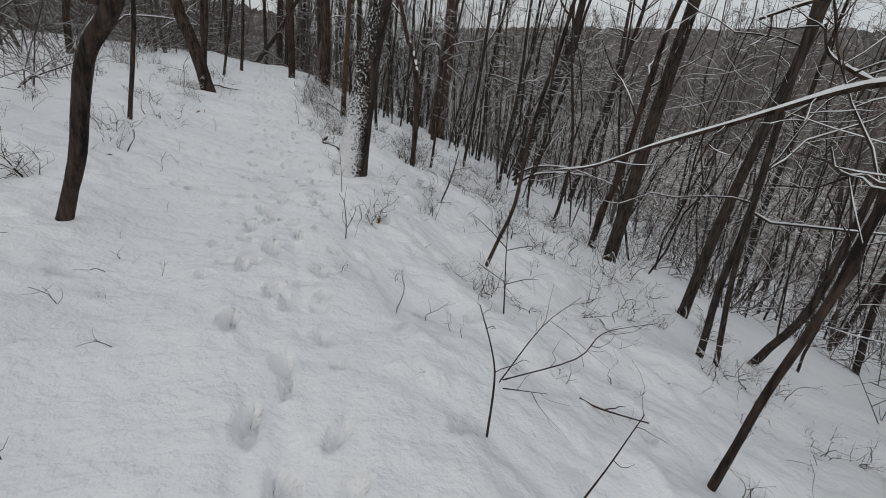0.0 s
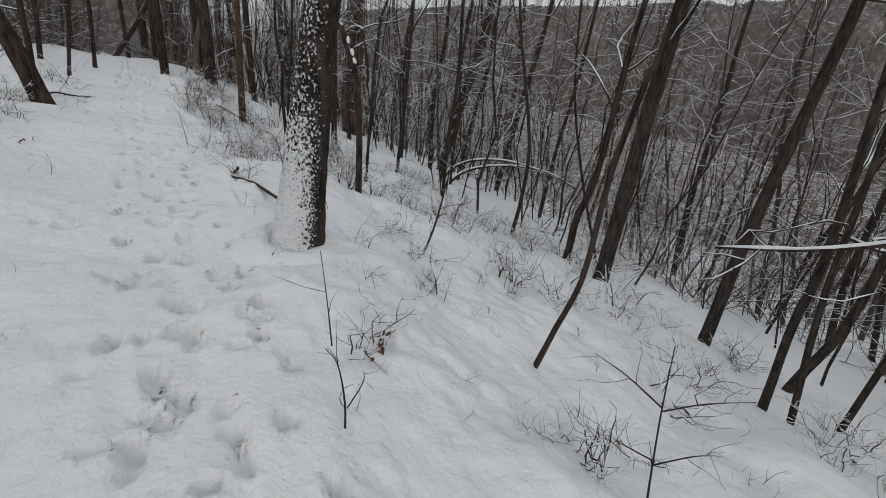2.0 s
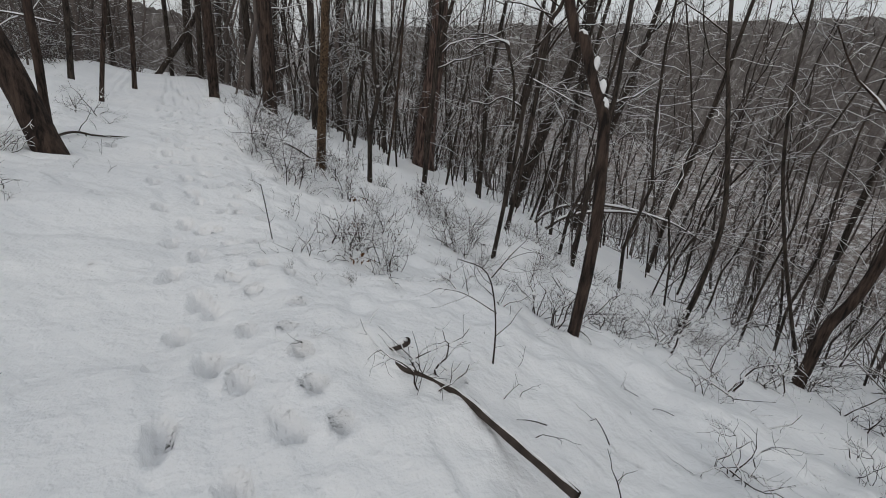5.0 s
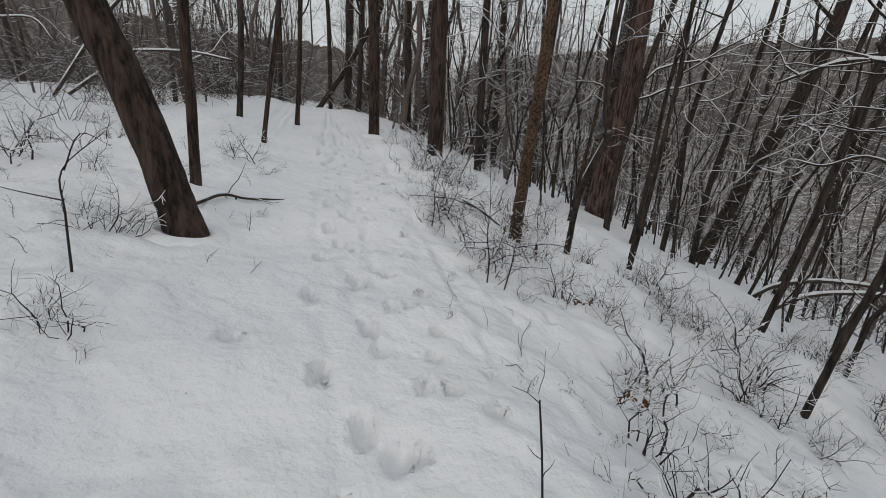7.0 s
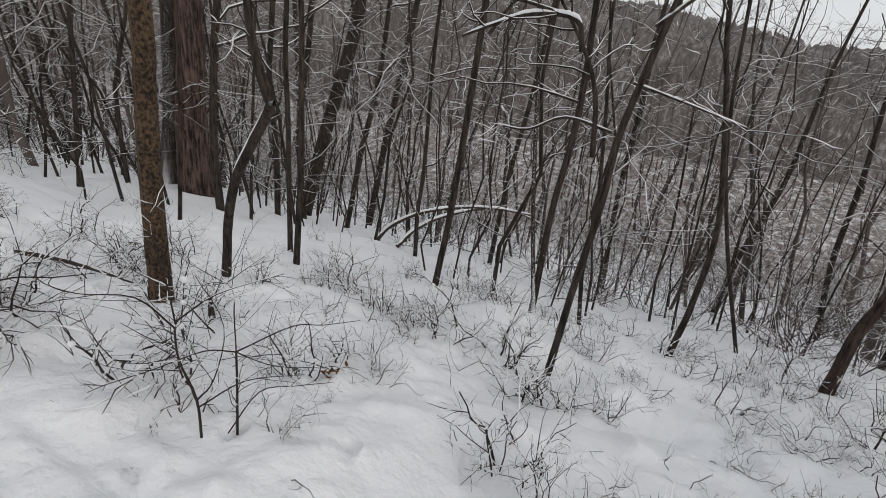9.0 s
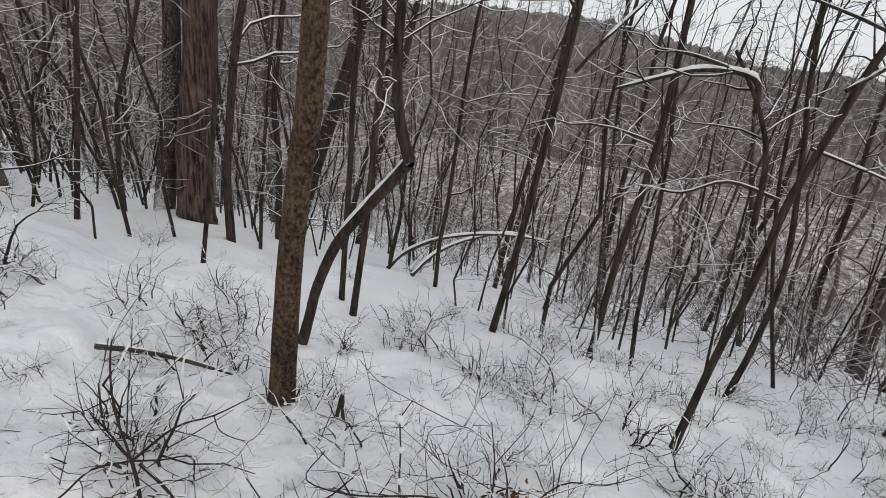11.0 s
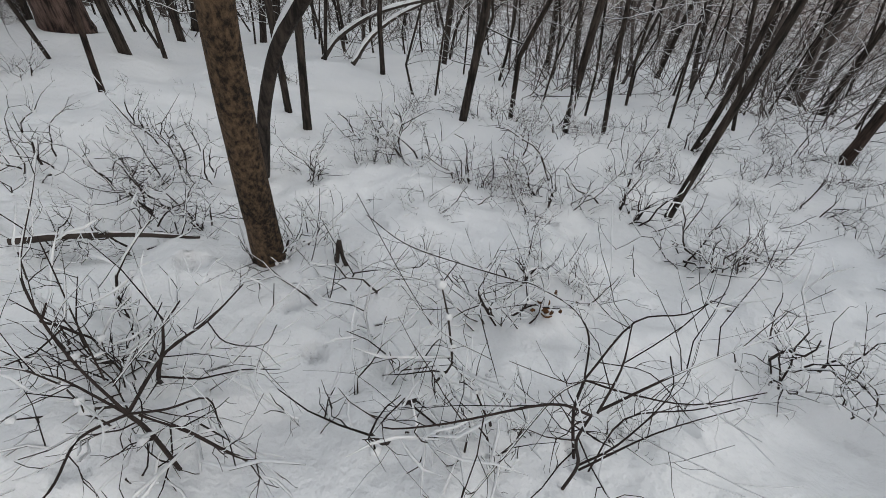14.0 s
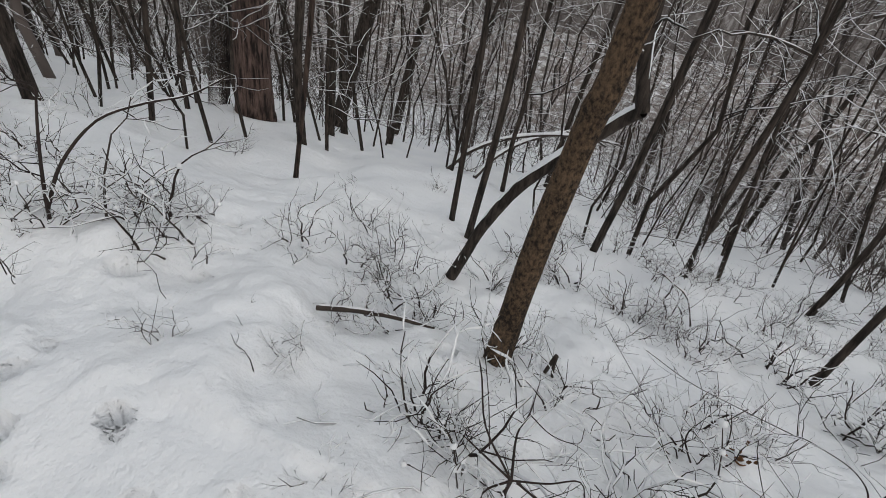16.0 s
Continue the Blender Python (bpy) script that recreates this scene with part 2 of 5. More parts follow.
def land(x, y):
    """Height of the snow: a level path along a ridge, a slope down to the east and a wooded hill beyond the valley."""
    edge = 0.62 + 0.5 * step(4.3, 6.2, y) * (1 - step(8.5, 11, y)) + 0.9 * step(12.8, 16.5, y) - 0.6 * step(24, 45, y)
    d = x - edge
    z = -0.375 * soft(d, 0.3) + 0.62 * soft(d - 31, 5) - 0.25 * soft(d - 78, 6)
    z = z + 0.33 * step(-0.5, -2.6, x) + 0.012 * np.maximum(-x - 2, 0)
    for x0, y0, wide, long, rise in ((5.2, 12.7, 1.3, 1.4, 0.28), (1.05, 6.8, 0.7, 1.1, 0.09), (5.2, 5.6, 1.8, 1.5, -0.15), (4.6, 17.5, 1.1, 1.3, -0.15), (2.0, 13.95, 0.8, 0.8, -0.10), (6.9, 20.2, 1.7, 1.5, 0.22)):
        z = z + rise * np.exp(-((x - x0) / wide) ** 2 - ((y - y0) / long) ** 2)
    z = z - 2.2 * step(27, 50, y) * (1 - step(4, 16, x))
    return z - 0.06 * step(6, 11, y) - 0.12 * step(14, 22, y)


def height(x, y):
    return float(land(np.float64(x), np.float64(y)))


def graded(lo, hi, fine_lo, fine_hi, fine, growth=1.12):
    out = list(np.arange(fine_lo, fine_hi, fine))
    s, p = fine, out[-1]
    while p < hi:
        s = min(s * growth, 12)
        p += s
        out.append(p)
    s, p = fine, out[0]
    while p > lo:
        s = min(s * growth, 12)
        p -= s
        out.insert(0, p)
    return np.array(out)


def build_ground():
    rng = np.random.default_rng(4)
    xs = graded(-220, 260, -1.7, 3.3, 0.03)
    ys = graded(-160, 420, -0.2, 16.5, 0.031)
    X, Y = np.meshgrid(xs, ys)
    Z = land(X, Y)
    near = np.exp(-(np.maximum(np.abs(X) - 6, 0) / 6) ** 2) * np.exp(-(np.maximum(np.abs(Y - 8) - 14, 0) / 8) ** 2)
    bumps = np.zeros_like(Z)
    for _ in range(46):
        k, a, ph = rng.uniform(0.8, 8.0), rng.uniform(0, np.pi), rng.uniform(0, 6.28)
        bumps += np.sin(k * (X * np.cos(a) + Y * np.sin(a)) + ph) * 0.011 / np.sqrt(k)
    Z += bumps * near * np.where(X > 0.8, 1.8, 0.8)
    def lumps(cell, amount, seed):
        g = np.random.default_rng(seed).normal(0, 1, (int(26 / cell) + 3, int(16 / cell) + 3))
        u, v = np.clip((X + 6) / cell, 0, g.shape[1] - 2.001), np.clip((Y + 4) / cell, 0, g.shape[0] - 2.001)
        i, j = u.astype(int), v.astype(int)
        a, b = u - i, v - j
        a, b = a * a * (3 - 2 * a), b * b * (3 - 2 * b)
        q = (g[j, i] * (1 - a) + g[j, i + 1] * a) * (1 - b) + (g[j + 1, i] * (1 - a) + g[j + 1, i + 1] * a) * b
        return q * amount * near
    off_path = step(0.4, 1.1, X) + step(-0.8, -1.6, X)
    close = 1 - step(3.0, 4.2, np.abs(X - 0.85))
    Z += lumps(0.45, 0.024, 1) * off_path * (1 - step(4.0, 6.5, np.abs(X - 0.85)))
    Z += close * (lumps(0.16, 0.017, 2) * (0.35 + 0.65 * off_path) + lumps(0.085, 0.010, 3) * (0.5 + 0.5 * off_path))
    # trampled lane along the middle of the path, and scuffed drag marks
    lane = np.exp(-((X - 0.12 - 0.1 * np.sin(Y * 0.5)) / 0.33) ** 2)
    Z -= 0.022 * lane
    for x0, k, w in ((-0.12, 0.9, 0.05), (0.12, 1.3, 0.06), (0.3, 0.7, 0.045)):
        c = x0 + 0.07 * np.sin(Y * k + x0 * 9)
        Z -= 0.022 * np.exp(-((X - c) / w) ** 2) * (0.5 + 0.5 * np.sin(Y * 2.1 + x0 * 20)) * np.exp(-(np.maximum(np.abs(Y - 8) - 12, 0) / 4) ** 2)
    # footprints: two walkers and a dog's smaller prints beside the lane
    def press(x0, y0, ax, ay, deep, turn):
        i0, i1 = np.searchsorted(xs, (x0 - 0.35, x0 + 0.35))
        j0, j1 = np.searchsorted(ys, (y0 - 0.4, y0 + 0.4))
        dx, dy = X[j0:j1, i0:i1] - x0, Y[j0:j1, i0:i1] - y0
        c, s = math.cos(turn), math.sin(turn)
        u, w = (dx * c + dy * s) / ax, (-dx * s + dy * c) / ay
        q = np.sqrt(u * u + w * w)
        deep = deep * 2.1
        Z[j0:j1, i0:i1] += -deep * (1 - step(0.8, 1.0, q)) * (1 + 0.25 * np.sin(40 * dy + 9 * x0)) + deep * 0.12 * np.exp(-((q - 1.25) / 0.18) ** 2)
    y = -0.4
    side = 1
    while y < 26:
        press(-0.02 + side * 0.09 + rng.normal(0, 0.04), y, 0.05, 0.115, 0.042, rng.normal(0, 0.15))
        press(0.22 + side * 0.08 + rng.normal(0, 0.05), y + 0.25, 0.042, 0.10, 0.036, rng.normal(0, 0.2))
        side = -side
        y += 0.36 + rng.normal(0, 0.04)
    y = 4.0
    while y < 22:
        press(0.42 + rng.normal(0, 0.06) + (0.12 if side > 0 else 0), y, 0.045, 0.055, 0.06, 0)
        side = -side
        y += 0.3 + rng.normal(0, 0.06)
    for _ in range(30):
        press(rng.uniform(-0.35, 0.6), rng.uniform(3.0, 6.2), 0.04, 0.06, 0.028, rng.uniform(0, 3))
    for _ in range(150):
        s = rng.uniform(0.02, 0.07)
        press(rng.uniform(-3, 3.5), rng.uniform(-0.5, 17), s, s * rng.uniform(0.8, 1.5), s * 0.7, rng.uniform(0, 3))
    ny, nx = Z.shape
    i = (np.arange(ny - 1)[:, None] * nx + np.arange(nx - 1)[None]).ravel()
    f = np.stack([i, i + 1, i + 1 + nx, i + nx], -1)
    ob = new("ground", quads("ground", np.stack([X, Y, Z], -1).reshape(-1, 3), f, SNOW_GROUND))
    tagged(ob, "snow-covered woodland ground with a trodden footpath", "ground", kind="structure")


build_ground()


# ---- trees that stand alone along the walk ----
def trunk_tree(label, points, mat, seed=1, limbs=(), crown=10, snow_amount=0.0, name="tree", rise=9.0, group="", crown_from=0.55, sides=10, pads=()):
    """points: (x, y, z, r) up the stem, of which the rest grows on; limbs: lists of such points, each a snowy limb."""
    rng = np.random.default_rng(seed)
    base = np.array(points[0][:3])
    p = np.asarray(points, float).copy()
    p[:, :3] -= base
    top, way = p[-1], p[-1, :3] - p[-2, :3]
    way = way / np.linalg.norm(way)
    way = way * 0.5 + np.array([0, 0, 0.5])
    ext = []
    if rise > 0:
        for k in (0.33, 0.66, 1.0):
            q = top[:3] + way / np.linalg.norm(way) * rise * k + rng.normal(0, 0.12 * rise * k / 3, 3) * (1, 1, 0)
            ext.append([*q, max(top[3] * (1 - 0.8 * k), 0.008)])
    foot = p[0].copy()
    foot[:3] -= (p[1, :3] - p[0, :3]) / np.linalg.norm(p[1, :3] - p[0, :3]) * 0.25
    foot[3] *= 1.18
    near = p[0].copy()
    near[:3] += (p[1, :3] - p[0, :3]) / np.linalg.norm(p[1, :3] - p[0, :3]) * min(0.3, np.linalg.norm(p[1, :3] - p[0, :3]) * 0.4)
    first = p[0].copy()
    first[3] *= 1.12
    c = smooth(np.vstack([[foot], [first], [near], p[1:], *([ext] if ext else [])]), 5)
    c[:, 3] = np.maximum(c[:, 3], 0.006)
    tree = thing(name, base, label, "tree", group)
    body = Shape().tube(c[:, :3], c[:, 3], sides + 4 if c[0, 3] > 0.08 else sides, rough=0.035, rng=rng)
    part("trunk", body, mat, tree)
    if c[0, 3] > 0.12:
        bank, r = Shape(), c[0, 3]
        lift = np.array([-0.10, 0.015, 0.03, 0.0, -0.10])
        k = np.arange(29) * 2 * math.pi / 28
        rings = []
        for rad, up in zip((0.75, 1.0, 1.35, 1.9, 2.8), lift):
            x, y = r * rad * np.cos(k), r * rad * np.sin(k)
            z = land(base[0] + x, base[1] + y) - base[2] + up * (1 + 0.35 * np.sin(2 * k + seed)) * min(1.4, r / 0.14)
            rings.append(np.stack([x, y, z], -1))
        bank.v.append(np.concatenate(rings))
        q = (np.arange(4)[:, None] * 29 + np.arange(28)[None]).ravel()
        bank.f.append(np.stack([q, q + 29, q + 30, q + 1], -1))
        bank.n = 145
        part("snow_bank", bank, SNOW_GROUND, tree, "snow banked round the foot")
    if snow_amount:
        sn = Shape()
        snow_on(sn, c[:, :3], c[:, 3], snow_amount, 0.01, rng, 0.93)
        if sn.n:
            part("snow_ridge", sn, SNOW, tree, "white snow lying along the stem")
    for x, y, z, r in pads:
        lump = Shape().tube(np.array([x, y, z]) - base + np.outer((-2.6, -1.8, -0.6, 0.6, 1.5, 2.0), (0.0, 0.0, r)), r * np.array((0.2, 0.6, 0.95, 1.0, 0.7, 0.15)), 9, rough=0.12, rng=rng)
        part("snow_pad", lump, SNOW, tree, "thick pad of white snow")
    for k, limb in enumerate(limbs):
        q = np.asarray(limb, float).copy()
        q[:, :3] -= base
        s = smooth(q, 4)
        s[:, 3] = np.maximum(s[:, 3], 0.004)
        wood, snow = Shape(), Shape()
        wood.tube(s[:, :3], s[:, 3], 7)
        snow_on(snow, s[:, :3], s[:, 3], 0.95, 0.008, rng)
        twigs(rng, wood, snow, s[:, :3], s[:, 3], 5, 0.5, 0.008, 2)
        lb = part("limb", wood, mat, tree, "long bare limb carrying snow")
        if snow.n:
            tagged(part("snow", snow, SNOW, lb, "ridge of white snow"), kind="stuff")
    if crown:
        snow = Shape()
        n = len(c)
        for _ in range(crown):
            wood = Shape()
            i = int(n * (crown_from + (1 - crown_from) * rng.random() * 0.95))
            i = min(i, n - 2)
            a = rng.uniform(0, 6.283)
            ln = rng.uniform(0.9, 2.6)
            q, qr = branch(rng, c[i, :3], (math.cos(a), math.sin(a), rng.uniform(0.1, 1.2)), ln, max(c[i, 3] * 0.4, 0.008), 6, 0.2, 0.05)
            wood.tube(q, qr, 5)
            snow_on(snow, q, qr, 0.8, 0.006, rng)
            twigs(rng, wood, snow, q, qr, 7, 0.55, 0.006, 1)
            part("branch", wood, mat if mat is not BARK_BIG else BARK_GREY, tree)
        if snow.n:
            tagged(part("snow", snow, SNOW, tree, "white snow lying on the branches"), kind="stuff")
    return tree


KEEP_CLEAR = []
trunk_tree('stout leaning tree, dark bark plastered with wind-blown snow', [(0.99, 6.11, -0.06, 0.179), (1.05, 6.08, 0.54, 0.155), (1.11, 6.06, 1.08, 0.134), (1.18, 6.03, 1.65, 0.114)], BARK_BIG, 3, (), rise=7.5, crown=8, crown_from=0.7, sides=18)
trunk_tree('leaning brown ridged tree beside the path', [(-1.16, 12.95, 0.01, 0.1400), (-1.31, 13.00, 0.63, 0.1330), (-1.49, 13.06, 1.21, 0.1280), (-1.69, 13.12, 1.78, 0.1230)], BARK_LEAN, 4, (), rise=7, crown=8, crown_from=0.7, sides=12)
trunk_tree("straight dark tree at the path's edge", [(1.04, 21.15, -0.20, 0.126), (1.02, 21.16, 1.25, 0.124), (0.99, 21.17, 2.61, 0.121)], BARK_LEAN, 5, (), rise=8, crown=8)
trunk_tree('dark tree with a few brown leaves on the ridge', [(2.09, 18.90, -0.36, 0.158), (2.07, 18.91, 1.21, 0.156), (2.02, 18.92, 2.70, 0.153)], BARK_LEAN, 6, (), rise=8, crown=8)
trunk_tree('olive-brown tree standing in the snow below the path', [(2.03, 14.06, -0.64, 0.074), (2.04, 14.01, 0.33, 0.066), (2.05, 13.95, 0.97, 0.061), (2.05, 13.90, 1.39, 0.059)], BARK_OLIVE, 7, (), rise=7, crown=8, crown_from=0.7, sides=14)
trunk_tree('dead dark snag with an elbow and a snow-topped leaning stem', [(3.10, 14.69, -0.77, 0.041), (3.02, 14.52, -0.25, 0.040), (2.96, 14.33, 0.15, 0.039), (2.92, 14.09, 0.47, 0.038), (2.88, 13.85, 0.76, 0.037), (2.82, 13.75, 0.87, 0.037)], BARK_GREY, 8, [[(2.82, 13.75, 0.87, 0.040), (2.79, 13.83, 1.13, 0.035), (2.77, 13.86, 1.43, 0.030), (2.77, 13.86, 1.81, 0.026), (2.78, 13.85, 2.14, 0.022)]], rise=0, crown=0, snow_amount=0.75, name='snag')
trunk_tree('slender dark tree behind the olive tree', [(4.34, 14.97, -1.23, 0.038), (4.36, 14.88, 0.05, 0.034), (4.37, 14.86, 0.95, 0.030), (4.37, 14.85, 1.81, 0.027)], BARK_GREY, 9, (), crown=6)
trunk_tree('huge oak with reddish furrowed bark, snow banked at its foot', [(6.86, 20.09, -1.93, 0.339), (6.88, 20.05, -0.45, 0.296), (6.90, 19.95, 0.51, 0.264), (6.92, 19.86, 1.35, 0.237)], BARK_RED, 10, (), rise=10, crown=8, crown_from=0.75, sides=18)
trunk_tree('grey snow-plastered trunk beside the huge oak', [(6.85, 20.98, -2.15, 0.198), (6.94, 20.63, 0.12, 0.165), (6.98, 20.46, 2.52, 0.136)], BARK_SNOWY, 11, (), crown=5)
trunk_tree('thin dark tree in front of the huge oak', [(4.54, 17.40, -1.38, 0.030), (4.59, 17.22, 0.02, 0.030), (4.62, 17.10, 1.39, 0.029)], BARK_LEAN, 12, (), crown=4)
trunk_tree('bare tree with a wavy stem', [(6.19, 18.55, -1.87, 0.074), (6.18, 18.58, -0.68, 0.068), (6.20, 18.49, 0.35, 0.063), (6.26, 18.29, 1.79, 0.057)], BARK_GREY, 13, (), crown=5)
trunk_tree('bare tree with a wavy stem', [(8.84, 19.77, -2.88, 0.072), (8.85, 19.74, -1.01, 0.067), (8.82, 19.85, 0.25, 0.064), (8.86, 19.70, 1.88, 0.059)], BARK_GREY, 14, (), crown=5)
trunk_tree('bare tree with a wavy stem', [(10.72, 20.63, -3.58, 0.093), (10.70, 20.70, -1.34, 0.082), (10.75, 20.52, 0.42, 0.073), (10.81, 20.31, 1.97, 0.065)], BARK_GREY, 15, (), crown=5)
trunk_tree('leaning brown tree on the slope', [(11.91, 21.66, -4.03, 0.210), (12.21, 21.02, -1.23, 0.196), (12.59, 20.19, 2.02, 0.180)], BARK_GREY, 16, (), crown=7)
trunk_tree('leaning tree with a forked snowy limb', [(5.59, 13.65, -1.70, 0.045), (5.63, 13.52, -0.42, 0.043), (5.65, 13.41, 1.24, 0.040), (5.67, 13.36, 2.45, 0.038)], BARK_GREY, 17, [[(5.57, 13.26, 1.54, 0.021), (5.62, 13.06, 1.85, 0.018), (5.70, 12.76, 2.23, 0.015), (5.76, 12.51, 2.54, 0.011), (5.84, 12.20, 2.96, 0.009)]], crown=6)
trunk_tree('thin snow-covered white stem bent over the slope', [(6.14, 12.35, -1.95, 0.031), (6.07, 12.60, -0.31, 0.027), (6.02, 12.81, 1.49, 0.023), (5.98, 12.95, 2.60, 0.020)], BARK_SNOWY, 18, (), crown=3, snow_amount=1.2)
trunk_tree('leaning tree with snow caught in its forks', [(3.89, 11.65, -1.21, 0.031), (3.91, 11.59, -0.40, 0.029), (3.93, 11.52, 0.30, 0.028), (3.93, 11.50, 0.83, 0.026), (3.95, 11.41, 1.34, 0.025), (3.98, 11.30, 1.84, 0.024), (4.03, 11.10, 2.39, 0.022)], BARK_GREY, 19, [[(3.87, 11.86, 1.39, 0.020), (3.86, 11.93, 1.59, 0.017), (3.81, 12.23, 1.61, 0.015), (3.77, 12.48, 1.53, 0.012), (3.74, 12.73, 1.43, 0.009)], [(3.86, 11.93, 1.59, 0.014), (3.80, 12.28, 1.68, 0.010), (3.77, 12.52, 1.70, 0.006)], [(3.90, 11.65, 0.68, 0.022), (3.89, 11.71, 1.10, 0.018), (3.87, 11.84, 1.40, 0.014), (3.84, 12.08, 1.74, 0.010)], [(3.92, 11.55, 0.87, 0.012), (3.86, 11.89, 0.94, 0.010), (3.82, 12.15, 0.82, 0.008), (3.79, 12.40, 0.83, 0.005)], [(3.94, 11.42, 1.58, 0.015), (3.97, 11.20, 1.78, 0.011), (4.02, 10.90, 2.01, 0.007)], [(3.93, 11.48, 1.22, 0.010), (3.99, 11.10, 1.12, 0.007), (4.04, 10.72, 1.01, 0.005)]], snow_amount=0.5, crown=6, crown_from=0.5)
trunk_tree('leaning thin tree on the slope', [(7.00, 10.52, -2.41, 0.045), (7.04, 10.43, -1.55, 0.041), (7.04, 10.42, -0.41, 0.036), (6.89, 10.75, 1.10, 0.031), (6.80, 10.97, 1.99, 0.028)], BARK_GREY, 20, (), crown=5)
trunk_tree('stout leaning brown trunk on the slope', [(6.90, 8.72, -2.18, 0.073), (6.92, 8.68, -1.32, 0.067), (7.00, 8.50, -0.41, 0.060)], BARK_LEAN, 21, (), crown=7, rise=9)
trunk_tree('winding tree with a thick pad of snow on its bend', [(2.51, 8.66, -0.55, 0.043), (2.51, 8.65, -0.06, 0.042), (2.51, 8.66, 0.30, 0.041), (2.50, 8.69, 0.63, 0.040), (2.48, 8.73, 0.93, 0.038), (2.47, 8.76, 1.09, 0.037), (2.42, 8.88, 1.33, 0.036), (2.38, 8.97, 1.54, 0.035), (2.32, 9.07, 1.70, 0.034)], BARK_LEAN, 22, (), rise=5, crown=6, crown_from=0.75, snow_amount=0.45, pads=[(2.47, 8.78, 1.14, 0.034), (2.46, 8.81, 1.26, 0.026), (2.43, 8.87, 1.40, 0.022)])
trunk_tree('thin leaning dark tree on the slope', [(2.34, 4.80, -0.62, 0.020), (2.48, 4.68, 0.11, 0.019), (2.50, 4.66, 0.80, 0.019), (2.56, 4.61, 1.36, 0.018), (2.61, 4.56, 1.79, 0.018)], BARK_LEAN, 23, (), crown=6, crown_from=0.6)
trunk_tree('straight brown tree on the slope', [(6.32, 7.41, -1.96, 0.123), (6.37, 7.36, -0.40, 0.115), (6.41, 7.32, 0.93, 0.108), (6.48, 7.27, 2.26, 0.100)], BARK_GREY, 24, (), crown=7)
trunk_tree('leaning grey-brown tree on the slope', [(6.56, 5.64, -2.14, 0.084), (6.61, 5.60, -0.69, 0.077), (6.69, 5.53, 0.55, 0.070), (6.81, 5.42, 2.10, 0.064)], BARK_GREY, 25, (), crown=7)
trunk_tree('leaning brown tree with a long overhanging snowy limb', [(2.67, 1.88, -0.76, 0.025), (2.74, 1.86, -0.07, 0.024), (2.83, 1.82, 0.51, 0.024), (2.86, 1.81, 1.05, 0.023), (2.97, 1.77, 1.71, 0.022)], BARK_LEAN, 26, [[(2.97, 1.77, 1.71, 0.020), (3.11, 1.90, 1.92, 0.018), (3.16, 2.06, 2.03, 0.015), (3.03, 2.30, 2.06, 0.013), (2.88, 2.54, 1.98, 0.010), (2.78, 2.76, 1.88, 0.008)], [(3.52, 2.47, 1.62, 0.014), (3.37, 2.53, 1.67, 0.012), (3.21, 2.59, 1.75, 0.009), (3.14, 2.62, 1.90, 0.007)], [(2.96, 1.77, 1.63, 0.020), (2.94, 2.15, 1.58, 0.017), (2.73, 2.60, 1.32, 0.014), (2.50, 3.05, 1.05, 0.012), (2.41, 3.45, 0.82, 0.009), (2.33, 3.85, 0.68, 0.006)]], rise=6, crown=5)
trunk_tree('dark bare tree on the slope', [(7.31, 4.70, -2.50, 0.063), (7.76, 4.53, -1.41, 0.058), (7.86, 4.49, 0.55, 0.050)], BARK_GREY, 27, (), crown=6)
trunk_tree("crooked snow-dusted tree leaning over the path's bank", [(-1.28, 4.18, 0.12, 0.048), (-1.11, 4.12, 0.63, 0.051), (-0.97, 4.06, 1.22, 0.053), (-0.71, 3.96, 1.72, 0.055)], BARK_LEAN, 28, [[(-0.82, 4.00, 1.53, 0.025), (-1.06, 4.10, 1.59, 0.021), (-1.50, 4.27, 1.70, 0.016), (-1.75, 4.36, 1.72, 0.012)]], rise=5, crown=6, snow_amount=0.35)
trunk_tree('thin dark stem on the bank', [(-1.65, 7.88, 0.17, 0.028), (-1.51, 7.83, 1.01, 0.027), (-1.41, 7.79, 1.89, 0.025)], BARK_LEAN, 29, (), crown=3)
trunk_tree('dark tree beside the leaning one', [(-1.38, 14.26, 0.07, 0.051), (-1.34, 14.25, 0.96, 0.049), (-1.31, 14.24, 1.86, 0.047)], BARK_LEAN, 30, (), crown=5)
trunk_tree('brown tree on the bank', [(-4.88, 16.90, 0.27, 0.091), (-4.81, 16.88, 1.37, 0.082), (-4.58, 16.82, 2.26, 0.075)], BARK_LEAN, 31, (), crown=5)
trunk_tree('thin tree on the ridge', [(-0.83, 22.45, -0.15, 0.062), (-0.72, 22.42, 1.30, 0.059), (-0.65, 22.40, 2.78, 0.057)], BARK_LEAN, 32, (), crown=4)
trunk_tree('thin tree on the ridge', [(-1.21, 18.51, -0.04, 0.044), (-1.06, 18.47, 0.90, 0.042), (-0.82, 18.41, 2.32, 0.040)], BARK_LEAN, 33, (), crown=4)
trunk_tree('thin tree on the ridge', [(-2.02, 21.18, 0.09, 0.066), (-1.89, 21.14, 1.39, 0.064), (-1.83, 21.13, 2.60, 0.061)], BARK_GREY, 34, (), crown=4)
trunk_tree('slanting dead pole leaning across the path', [(-0.37, 29.41, -0.25, 0.104), (0.69, 29.12, 1.30, 0.096), (1.84, 28.81, 3.28, 0.088)], BARK_GREY, 35, (), rise=1.5, crown=0, snow_amount=0.5, name='leaning_pole')
trunk_tree('bare tree farther along the ridge', [(0.86, 32.67, -0.54, 0.170), (0.93, 32.65, 1.59, 0.165), (0.98, 32.63, 3.68, 0.160)], BARK_GREY, 36, (), crown=4)
